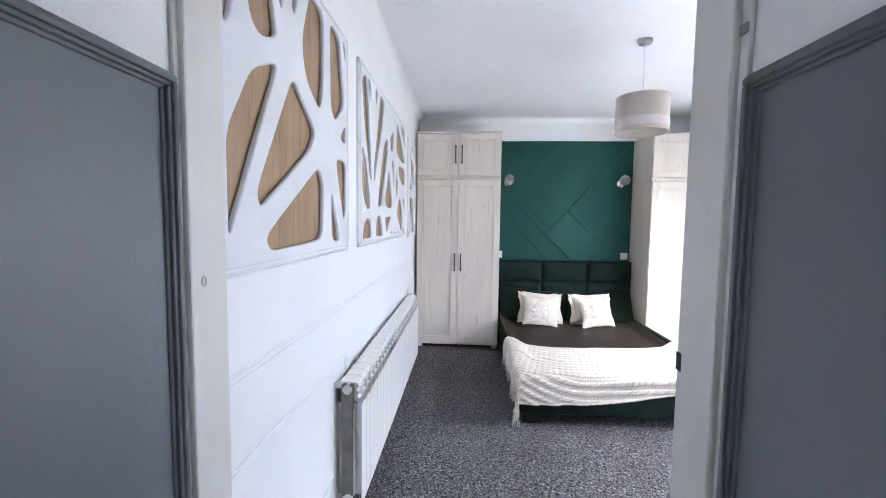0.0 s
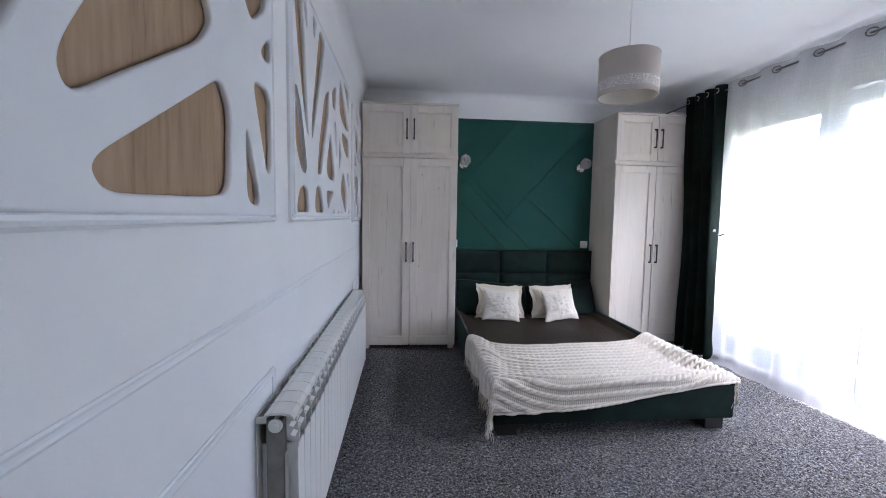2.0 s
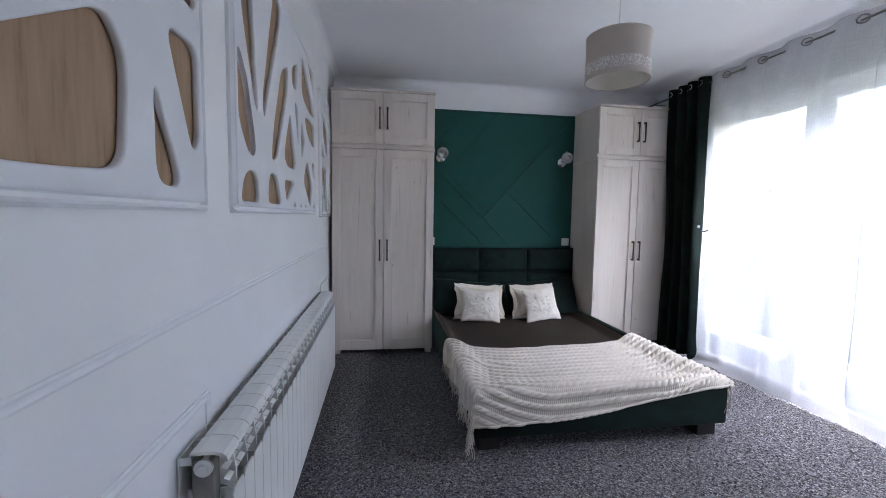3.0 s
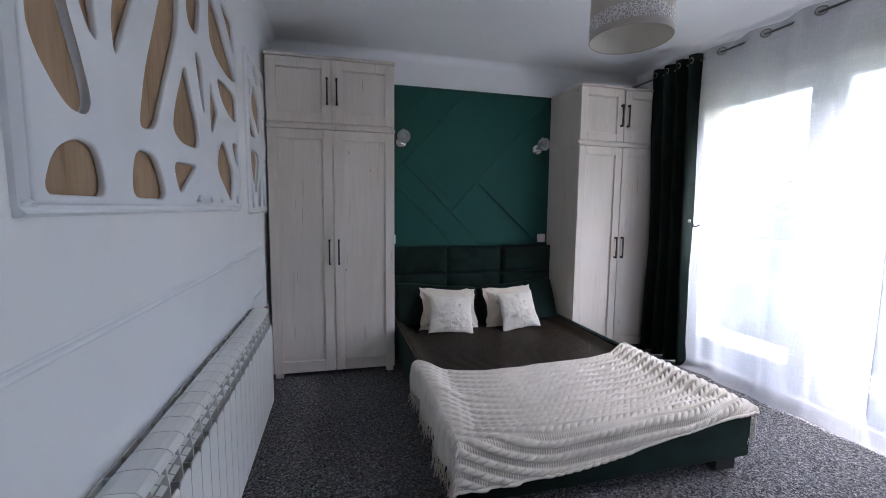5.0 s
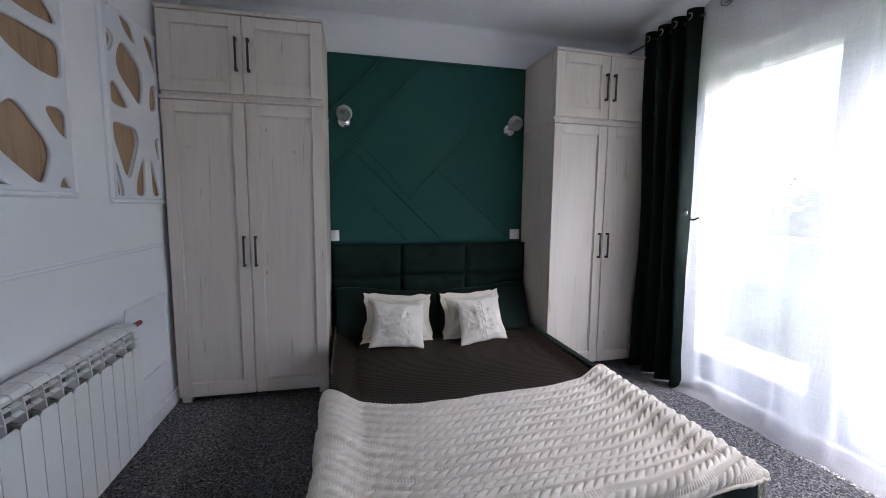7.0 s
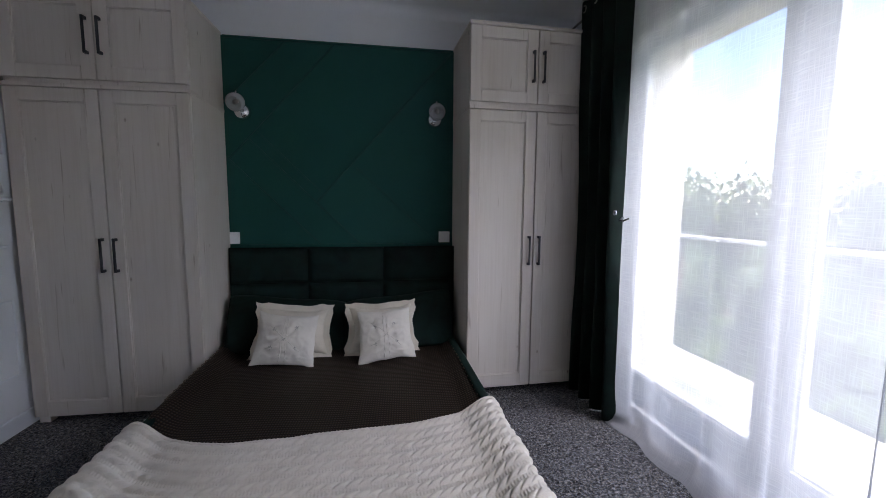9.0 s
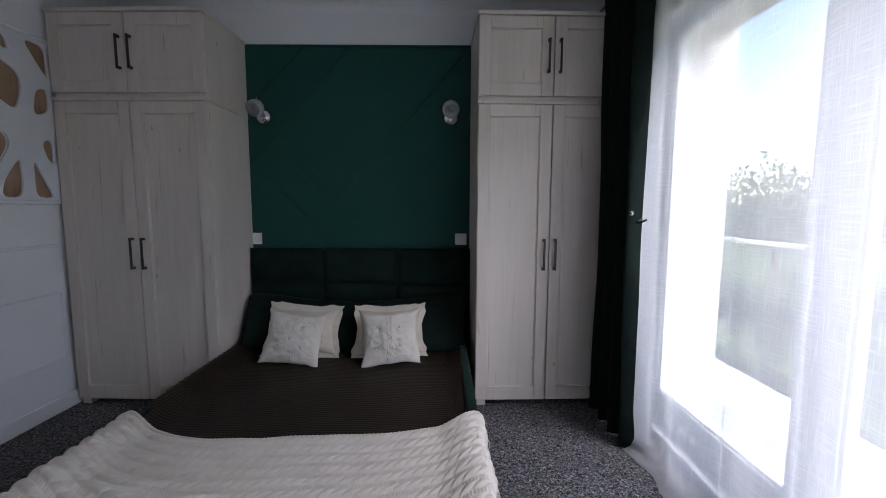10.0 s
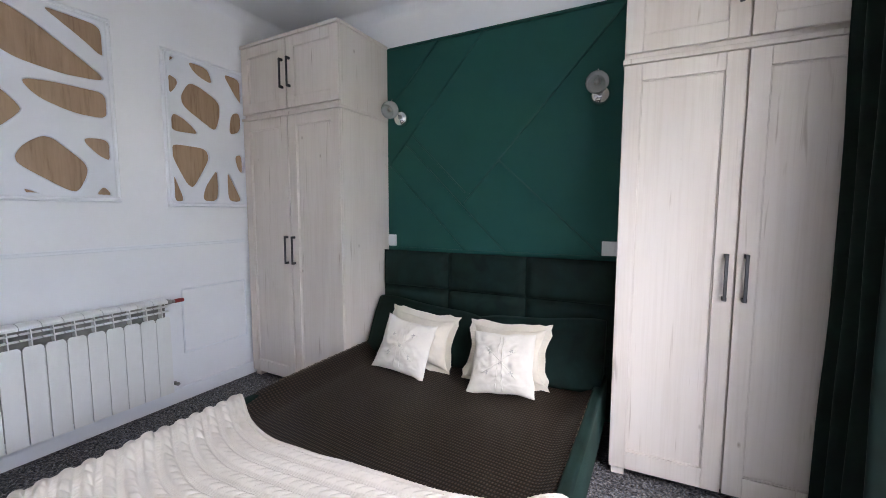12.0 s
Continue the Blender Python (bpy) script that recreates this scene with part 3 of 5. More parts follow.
cutout(p2, (3.116, 1.774), (3.138, 1.784), (3.224, 1.695), (3.213, 1.661), (3.121, 1.565), (3.105, 1.614))
cutout(p2, (3.213, 1.827), (3.335, 1.843), (3.581, 1.840), (3.576, 1.699), (3.413, 1.703), (3.275, 1.751))
cutout(p2, (3.306, 1.588), (3.450, 1.463), (3.461, 1.410), (3.415, 1.309), (3.370, 1.311), (3.191, 1.425), (3.178, 1.466), (3.218, 1.530))
cutout(p2, (3.428, 1.589), (3.571, 1.599), (3.570, 1.475), (3.500, 1.505))
cutout(p2, (3.150, 2.163), (3.277, 2.112), (3.440, 2.004), (3.555, 1.921), (3.543, 1.894), (3.386, 1.885), (3.222, 1.907), (3.150, 1.941), (3.132, 1.985))
cutout(p2, (3.307, 2.189), (3.554, 2.183), (3.596, 2.097), (3.590, 2.011), (3.469, 2.084))
cutout(p2, (2.872, 1.988), (2.893, 1.906), (2.999, 1.904), (3.046, 2.072))
cutout(p3, (3.895, 2.155), (3.926, 2.142), (3.891, 2.106))
cutout(p3, (3.880, 2.037), (3.943, 2.011), (3.916, 1.955), (3.872, 1.921))
cutout(p3, (3.993, 2.146), (4.139, 2.140), (4.167, 2.036), (4.047, 2.073))
cutout(p3, (4.001, 2.016), (4.068, 2.012), (4.203, 1.944), (4.210, 1.861), (4.170, 1.732), (3.960, 1.857), (3.944, 1.921))
cutout(p3, (4.228, 2.140), (4.377, 2.131), (4.370, 1.949), (4.314, 2.013))
cutout(p3, (3.903, 1.812), (3.975, 1.784), (4.065, 1.702), (3.866, 1.698), (3.871, 1.773))
cutout(p3, (4.281, 1.881), (4.359, 1.905), (4.359, 1.769), (4.258, 1.731))
cutout(p3, (3.867, 1.619), (4.097, 1.617), (4.115, 1.553), (4.003, 1.361), (3.961, 1.381), (3.872, 1.545))
cutout(p3, (3.865, 1.450), (3.943, 1.260), (3.862, 1.259))
cutout(p3, (4.167, 1.502), (4.173, 1.353), (4.156, 1.277), (4.052, 1.276), (4.073, 1.368))
cutout(p3, (4.235, 1.500), (4.342, 1.292), (4.314, 1.275), (4.234, 1.282))
cutout(p3, (4.292, 1.594), (4.358, 1.617), (4.358, 1.471), (4.320, 1.495))


def carved_panel(panel, label):
    """Ply backing, a white board with its openings, and a moulding frame."""
    mid = (panel.y0 + panel.y1) / 2
    art = thing("carved_wall_panel", (WEST, mid, panel.z0), label, "wall panel", group="carved panels on the wall")
    part("plywood_backing", boxed(WEST + 0.0005, WEST + 0.003, panel.y0, panel.y1, panel.z0, panel.z1), PLY, art, "warm birch plywood showing through the openings")
    cu = bpy.data.curves.new("cut_board", "CURVE")
    cu.dimensions, cu.fill_mode, cu.extrude, cu.bevel_depth, cu.bevel_resolution = "2D", "BOTH", 0.003, 0.006, 3
    rim = [Vector(c) for c in ((panel.y0, panel.z0), (panel.y1, panel.z0), (panel.y1, panel.z1), (panel.y0, panel.z1))]
    for loop in [rim] + panel.holes:
        sp = cu.splines.new("POLY")
        sp.points.add(len(loop) - 1)
        for pt, q in zip(sp.points, loop):
            pt.co = (q.x, q.y, 0, 1)
        sp.use_cyclic_u = True
    temp = bpy.data.objects.new("cut_board_outline", cu)
    scene.collection.objects.link(temp)
    bpy.context.view_layer.update()
    me = bpy.data.meshes.new_from_object(temp.evaluated_get(bpy.context.evaluated_depsgraph_get()))
    bpy.data.objects.remove(temp)
    bpy.data.curves.remove(cu)
    bm = bmesh.new()
    bm.from_mesh(me)
    bpy.data.meshes.remove(me)
    bm.transform(Matrix(((0, 0, 1, WEST + 0.0128), (1, 0, 0, 0), (0, 1, 0, 0), (0, 0, 0, 1))))
    part("cut_board", bm, BOARD, art, "white board with rounded web-like openings")
    y0, y1, z0, z1 = panel.y0 - 0.012, panel.y1 + 0.012, panel.z0 - 0.012, panel.z1 + 0.012
    for a, b in (((y0 - 0.015, z1), (y1 + 0.015, z1)), ((y0 - 0.015, z0), (y1 + 0.015, z0)), ((y0, z0), (y0, z1)), ((y1, z0), (y1, z1))):
        if a[0] > 4.36:
            continue
        part("frame_strip", bar(bmesh.new(), WEST, a, b, 0.034, 0.021), TRIM, art)


carved_panel(p1, "white board with large web-like openings over plywood")
carved_panel(p2, "wide white board with branching openings over plywood")
carved_panel(p3, "narrow white board with web openings beside the wardrobe")

# ---- green wall field with slanting mouldings ----
field = thing("green_wall_panel", (1.17, NORTH, 0), "deep green painted wall field with slanting slats", "wall panel", kind="structure")
GY = NORTH - 0.006
part("field", boxed(0.375, 1.960, GY, NORTH, 0.0, 2.338), GREEN, field)


def slat(a, b, w=0.010, d=0.012):
    bm = bmesh.new()
    dx = Vector((b[0] - a[0], 0, b[1] - a[1]))
    n = dx.cross(Vector((0, 1, 0))).normalized() * w / 2
    ends = []
    for e in (a, b):
        c = Vector((e[0], GY, e[1]))
        ends.append([bm.verts.new(c + n * s + Vector((0, -d * h, 0))) for s, h in ((-1, 0), (-1, 0.8), (-0.75, 1), (0.75, 1), (1, 0.8), (1, 0))])
    for k in range(6):
        bm.faces.new((ends[0][k], ends[0][(k + 1) % 6], ends[1][(k + 1) % 6], ends[1][k]))
    bm.faces.new(ends[0])
    bm.faces.new(ends[1])
    part("slat", bm, GREEN, field)


slat((0.40, 1.540), (0.985, 0.955))
slat((0.530, 1.680), (1.262, 0.955))
slat((0.585, 1.728), (0.985, 1.335))
slat((0.40, 1.545), (1.105, 2.328))
slat((0.40, 1.930), (0.785, 2.328))
slat((0.972, 1.268), (1.925, 2.328))
slat((1.212, 1.528), (1.830, 0.960))
slat((0.395, 2.329), (1.942, 2.329), 0.016)
slat((0.395, 0.952), (1.942, 0.952), 0.016)


# ---- wardrobes ----
def door(parent, x0, x1, z0, z1, y, bottom_rail=0.068):
    """A shaker door: stiles and rails round a sunk panel."""
    leaf = part("door", boxed(x0 + 0.05, x1 - 0.05, y + 0.0145, y + 0.0185, z0 + 0.03, z1 - 0.03), PALE, parent)
    st = 0.068
    for a, b, c, d in ((x0, x0 + st, z0, z1), (x1 - st, x1, z0, z1), (x0 + st, x1 - st, z1 - st, z1), (x0 + st, x1 - st, z0, z0 + bottom_rail)):
        name = "stile" if b - a < 0.1 else "rail"
        part(name, boxed(a, b, y, y + 0.0195, c, d, 0.0025), PALE, leaf)
    inner = bmesh.new()
    e = 0.005
    for a, b, c, d in ((x0 + st, x0 + st + e, z0 + bottom_rail, z1 - st), (x1 - st - e, x1 - st, z0 + bottom_rail, z1 - st), (x0 + st + e, x1 - st - e, z1 - st - e, z1 - st), (x0 + st + e, x1 - st - e, z0 + bottom_rail, z0 + bottom_rail + e)):
        box(inner, a, b, y + 0.009, y + 0.0150, c, d, 0.0015, 1)
    part("bead", inner, PALE, leaf)
    return leaf


def handle(leaf, x, z0, z1, y):
    bm = bmesh.new()
    box(bm, x - 0.006, x + 0.006, y - 0.030, y - 0.021, z0, z1, 0.002)
    box(bm, x - 0.008, x + 0.008, y - 0.024, y, z0, z0 + 0.016, 0.002)
    box(bm, x - 0.008, x + 0.008, y - 0.024, y, z1 - 0.016, z1, 0.002)
    part("handle", bm, DARK_METAL, leaf, "dark metal bar handle")


def wardrobe_lower(group, W, top):
    w = thing("wardrobe", (0, 0, 0), "tall two-door wardrobe in whitewashed wood on short feet", "wardrobe", group)
    bm = boxed(0.0, W, 0.020, 0.49, 0.045, top - 0.021, 0.002)
    part("body", bm, PALE, w)
    part("top_board", boxed(-0.004, W + 0.004, -0.006, 0.49, top - 0.0205, top, 0.003), PALE, w)
    # black block stands in for the shade behind the feet
    part("underside_shade", boxed(0.03, W - 0.03, 0.06, 0.46, 0.02, 0.0445), BLACK, w, "black block painted as the shade under the wardrobe")
    for x in (0.012, W - 0.065):
        for y in (0.015, 0.43):
            part("foot", boxed(x, x + 0.055, y, y + 0.05, 0.0, 0.0445, 0.003), PALE, w)
    a = door(w, 0.002, W / 2 - 0.0035, 0.040, top - 0.024, 0.0, 0.085)
    b = door(w, W / 2 + 0.0035, W - 0.002, 0.040, top - 0.024, 0.0, 0.085)
    handle(a, W / 2 - 0.0025 - 0.031, 0.857, 1.046, 0.0)
    handle(b, W / 2 + 0.0025 + 0.031, 0.857, 1.046, 0.0)
    return w


def wardrobe_upper(group, W):
    w = thing("wardrobe_top_cabinet", (0, 0, 0), "whitewashed two-door top cabinet stacked on a wardrobe", "cabinet", group)
    part("body", boxed(0.0, W, 0.020, 0.49, 0.0, 0.470, 0.002), PALE, w)
    part("cornice", boxed(-0.004, W + 0.004, -0.008, 0.49, 0.4705, 0.490, 0.003), PALE, w)
    a = door(w, 0.002, W / 2 - 0.0035, 0.024, 0.466, 0.0)
    b = door(w, W / 2 + 0.0035, W - 0.002, 0.024, 0.466, 0.0)
    handle(a, W / 2 - 0.0025 - 0.031, 0.150, 0.338, 0.0)
    handle(b, W / 2 + 0.0025 + 0.031, 0.150, 0.338, 0.0)
    return w


for x, y, width, lower, turn in ((-0.524, 4.364, 0.9, 1.860, -1.2), (1.946, 4.352, 0.872, 1.852, 1.4)):
    w = wardrobe_lower("wardrobes beside the bed", width, lower)
    w.matrix_world = pose(x, y, 0, 0, 0, turn)
    w = wardrobe_upper("top cabinets over the wardrobes", width)
    w.matrix_world = pose(x, y, lower + 0.0005, 0, 0, turn)

# ---- bed ----
BX0, BX1, BY0, BY1 = 0.405, 1.900, 2.690, 4.700
bed = thing("bed", (1.15, 3.7, 0), "low upholstered bed in dark green velvet", "bed")
for x0, x1 in ((BX0, BX0 + 0.05), (BX1 - 0.05, BX1)):
    part("side_rail", boxed(x0, x1, BY0 + 0.06, BY1, 0.085, 0.338, 0.014, 3), VELVET, bed, smooth=True)
part("footboard", boxed(BX0, BX1, BY0, BY0 + 0.058, 0.085, 0.342, 0.014, 3), VELVET, bed, smooth=True)
part("base", boxed(BX0 + 0.05, BX1 - 0.05, BY0 + 0.058, BY1, 0.09, 0.255), BLACK, bed, "dark slatted base")
for x in (BX0 + 0.03, BX1 - 0.15):
    for y in (BY0 + 0.045, BY1 - 0.25):
        part("foot", boxed(x, x + 0.12, y, y + 0.12, 0.0, 0.0845, 0.004), BLACK, bed)
HB = 0.392, 1.938
cols = [HB[0] + (HB[1] - HB[0]) * k / 3 for k in range(4)]
part("headboard_back", boxed(HB[0], HB[1], 4.765, 4.842, 0.05, 0.936, 0.01), VELVET, bed, smooth=True)
for k in range(3):
    for z0, z1 in ((0.700, 0.945), (0.455, 0.696), (0.21, 0.451)):
        def cushion(u, v, x0=cols[k], x1=cols[k + 1], z0=z0, z1=z1):
            a, b = 2 * u - 1, 2 * v - 1
            puff = (1 - abs(a) ** 7) * (1 - abs(b) ** 7)
            wr = 0.003 * noise.noise(Vector((x0 + u * 2.2, z0 * 3 + v * 1.7, 3.1)))
            return Vector((x0 + 0.003 + u * (x1 - x0 - 0.006), 4.766 - 0.034 * max(0, puff) ** 0.5 - wr * puff, z0 + v * (z1 - z0)))
        part("headboard_cushion", grid_mesh(cushion, 24, 16), VELVET, bed, smooth=True)

spread_sag = lambda x: smoothstep(BX0 + 0.16, BX0 + 0.02, x) + smoothstep(BX1 - 0.14, BX1 - 0.04, x)


def spread_at(u, v):
    x = BX0 + 0.040 + u * (BX1 - BX0 - 0.085)
    y = BY0 + 0.06 + v * (4.66 - BY0 - 0.06)
    x -= 0.030 * (1 - u) ** 6 * smoothstep(3.56, 3.70, y)
    z = 0.286 + (0.040 + 0.019 * smoothstep(BX0 + 0.09, BX0 + 0.04, x) * smoothstep(3.56, 3.70, y)) * spread_sag(x) + 0.006 * noise.noise(Vector((x * 3, y * 2.2, 0)))
    return Vector((x, y, z))


cover = thing("bedspread", (1.15, 3.6, 0.28), "dark brown woven bedspread with a fine dotted pattern", "bedspread")
bm = grid_mesh(spread_at, 60, 60)
part("cloth", bm, SPREAD, cover, smooth=True)
part("mattress_top", boxed(BX0 + 0.055, BX1 - 0.055, BY0 + 0.065, 4.66, 0.256, 0.272, 0.006), SPREAD, cover)
for u, first in ((1.0, 0), (0.0, 66)):
    bm = bmesh.new()
    pts = []
    for k in range(first, 120):
        p = spread_at(u, k / 119)
        p.x += 0.004 * math.sin(k * 1.9)
        p.z += 0.003
        pts.append(p)
    tube(bm, pts, 0.003, 5)
    part("edge_braid", bm, COVER_EDGE, cover, "lighter braided edge")


# back cushions that lean on the headboard
def back_cushion(x0, x1, low_end):
    prof = [(4.50, 0.292), (4.66, 0.30), (4.715, 0.33), (4.730, 0.55), (4.722, 0.615), (4.695, 0.632), (4.665, 0.622), (4.60, 0.52), (4.53, 0.37), (4.497, 0.315)]
    bm = bmesh.new()
    rings, n = [], 26
    c = Vector((4.62, 0.46))
    for k in range(n + 1):
        u = k / n
        s = 1 - 0.05 * abs(2 * u - 1) ** 8
        rings.append([bm.verts.new((x0 + u * (x1 - x0), c.x + (p[0] - c.x) * s, 0.292 + (c.y + (p[1] - c.y) * s - 0.292) * (1.03 - 0.20 * (u if low_end else 1 - u)) + 0.004 * math.sin(u * 9))) for p in prof])
    m = len(prof)
    for a, b in zip(rings, rings[1:]):
        for k in range(m):
            bm.faces.new((a[k], a[(k + 1) % m], b[(k + 1) % m], b[k]))
    bm.faces.new(rings[0])
    bm.faces.new(rings[-1])
    return bm


for x0, x1 in ((0.425, 1.160), (1.164, 1.885)):
    c = thing("back_cushion", ((x0 + x1) / 2, 4.6, 0.29), "dark green velvet wedge cushion leaning on the headboard", "cushion", "green back cushions")
    ob = part("cover", back_cushion(x0, x1, x0 < 1), VELVET, c, smooth=True)


# ---- pillows ----
def creases(a, b, seed, side):
    """Folds of the cover: they gather towards the middle and run along the edges."""
    ang = math.atan2(b, a)
    r = math.hypot(a, b)
    ray = math.sin(ang * 9 + seed * 3 + 2.0 * noise.noise(Vector((a * 2, b * 2, seed))))
    ridged = 1 - abs(noise.noise(Vector((a * 3.2 + seed * 2, b * 3.2 - seed, side * 3.0)))) * 2.4
    return 0.0045 * ray * r * math.exp(-r * 1.6) * 2.4 + 0.0075 * max(0.0, ridged) ** 3 - 0.003


def pillow_outline(a, b, w, h, seed, pull):
    """A square with drawn-in sides and uneven corners, a little wider at the foot."""
    k = 1 - 0.035 * b
    ex = 0.012 * noise.noise(Vector((a * 1.4 + seed, b * 1.9, 7.0)))
    ez = 0.012 * noise.noise(Vector((a * 1.9 - seed, b * 1.4, 11.0)))
    return Vector((a * w / 2 * k * (1 - pull * (1 - b * b) * abs(a)) + ex, 0, b * h / 2 * (1 - pull * (1 - a * a) * abs(b)) + ez))


def pillow_mesh(w, h, thick, ruffle, seed):
    """A stuffed pillow standing in its x-z plane, its face to -y, with pulled-out corners."""
    def outline(a, b):
        return pillow_outline(a, b, w, h, seed, 0.19 if ruffle else 0.085)
    bm = bmesh.new()
    nu, nv = 64, 60
    for side in (-1, 1):
        vs = []
        for j in range(nv + 1):
            row = []
            for i in range(nu + 1):
                a, b = math.sin((i / nu - 0.5) * math.pi), math.sin((j / nv - 0.5) * math.pi)
                puff = max(0.0, (1 - a * a) * (1 - b * b)) ** 0.55
                n = noise.noise(Vector((a * 2.1 + seed, b * 2.1, side * 2.0)))
                n2 = noise.noise(Vector((a * 6 + seed, b * 6, side * 5.0)))
                p = outline(a, b)
                p.y = side * (thick / 2 * puff * (1 + 0.2 * n) + (0.006 * n2 + creases(a, b, seed, side)) * puff)
                row.append(bm.verts.new(p))
            vs.append(row)
        for j in range(nv):
            for i in range(nu):
                bm.faces.new((vs[j][i], vs[j][i + 1], vs[j + 1][i + 1], vs[j + 1][i]))
    bmesh.ops.remove_doubles(bm, verts=bm.verts, dist=0.0004)
    rim = bmesh.new()
    if ruffle:
        n = 72
        walk_round = [(-1 + 2 * k / n, -1) for k in range(n)] + [(1, -1 + 2 * k / n) for k in range(n)] + [(1 - 2 * k / n, 1) for k in range(n)] + [(-1, 1 - 2 * k / n) for k in range(n)]
        rings = []
        for k, (a, b) in enumerate(walk_round):
            p = outline(a, b)
            d = Vector((p.x / w, 0, p.z / h)).normalized()
            if abs(abs(a) - abs(b)) > 0.2:
                d = Vector((math.copysign(1, a), 0, 0)) if abs(a) > abs(b) else Vector((0, 0, math.copysign(1, b)))
            wob = 0.0012 * math.sin(k * 1.9) + 0.006 * noise.noise(Vector((k * 0.13, seed, 0)))
            sc = 1 + 0.07 * math.sin(k * 0.21 + seed) + 0.02 * math.sin(k * 1.3)
            rings.append([rim.verts.new(p - d * 0.012), rim.verts.new(p + d * ruffle * 0.5 * sc + Vector((0, wob * 0.5, 0))), rim.verts.new(p + d * ruffle * sc + Vector((0, wob, 0)))])
        m = len(rings)
        for k in range(m):
            for q in range(2):
                rim.faces.new((rings[k][q], rings[(k + 1) % m][q], rings[(k + 1) % m][q + 1], rings[k][q + 1]))
    return bm, rim


def embroidery(w, h, thick, seed):
    """Small stitched flowers and raised ribs on the face."""
    bm = bmesh.new()
    rng = random.Random(seed)

    def face(a, b):
        puff = max(0.0, (1 - a * a) * (1 - b * b)) ** 0.55
        n = noise.noise(Vector((a * 2.1 + seed, b * 2.1, -2.0)))
        n2 = noise.noise(Vector((a * 6 + seed, b * 6, -5.0)))
        p = pillow_outline(a, b, w, h, seed, 0.085)
        p.y = -(thick / 2 * puff * (1 + 0.2 * n) + (0.006 * n2 + creases(a, b, seed, -1)) * puff) - 0.0012
        return p
    ribs = bmesh.new()
    for x0, z0, x1, z1 in ((-0.10, -0.9, -0.05, 0.9), (0.09, -0.9, 0.05, 0.9), (-0.55, -0.4, 0.5, 0.45), (-0.5, 0.5, 0.55, -0.45)):
        pts = [face(x0 + (x1 - x0) * k / 24 + 0.012 * math.sin(k * 1.3), z0 + (z1 - z0) * k / 24) for k in range(25)]
        tube(ribs, pts, 0.003, 5)
    for a, b in ((-0.36, 0.34), (0.34, 0.40), (-0.40, -0.36), (0.38, -0.32), (0.0, 0.02)):
        c = face(a, b)
        for k in range(5):
            ang = k * math.pi / 2.5 + rng.random()
            d = Vector((math.cos(ang), 0, math.sin(ang)))
            tube(bm, [c + d * 0.003, c + d * 0.009 + Vector((0, -0.002, 0)), c + d * 0.013], 0.0022, 4)
    return bm, ribs


def put_pillow(name, label, group, w, h, thick, ruffle, material, m, seed, stitched):
    t = thing(name, (0, 0, 0), label, "pillow", group)
    body, rim = pillow_mesh(w, h, thick, ruffle, seed)
    part("cover", body, material, t, smooth=True)
    if ruffle:
        part("ruffle", rim, material, t, "gathered ruffle edge", smooth=True)
    else:
        rim.free()
    if stitched:
        flowers, ribs = embroidery(w, h, thick, seed)
        tagged(part("flowers", flowers, THREAD, t, "small grey stitched flowers", smooth=True), kind="stuff")
        part("ribs", ribs, material, t, "raised white ribs", smooth=True)
    t.matrix_world = m


BACK = "cream pillow with a gathered ruffle leaning on the back cushions"
FRONT = "small white pillow with embroidered flowers propped on another pillow"
put_pillow("ruffled_pillow", BACK, "ruffled pillows", 0.450, 0.300, 0.13, 0.038, CREAM, pose(0.850, 4.485, 0.442, -24, 2, -2), 1.3, False)
put_pillow("ruffled_pillow", BACK, "ruffled pillows", 0.425, 0.295, 0.13, 0.038, CREAM, pose(1.400, 4.490, 0.438, -24, -1, 3), 4.1, False)
put_pillow("embroidered_pillow", FRONT, "embroidered pillows", 0.365, 0.318, 0.11, 0.0, WHITE_COTTON, pose(0.834, 4.345, 0.431, -26, 4, -5), 7.7, True)
put_pillow("embroidered_pillow", FRONT, "embroidered pillows", 0.345, 0.322, 0.11, 0.0, WHITE_COTTON, pose(1.425, 4.350, 0.431, -26, -3, 4), 2.9, True)

# ---- knitted blanket ----
TOPW = BX1 - BX0 - 0.036


def edge_far(s):
    a = (s / TOPW - 0.5) * 2
    return 3.470 + 0.135 * max(0.0, abs(a) - 0.45) ** 1.5 * 2.2 + 0.02 * math.sin(3 * a)


def bend(d, r=0.028):
    """A sheet that turns down over an edge: how far out and how far down after the length d."""
    th = min(d / r, math.pi / 2)
    return r * math.sin(th), r * (1 - math.cos(th)) + max(0.0, d - r * math.pi / 2)


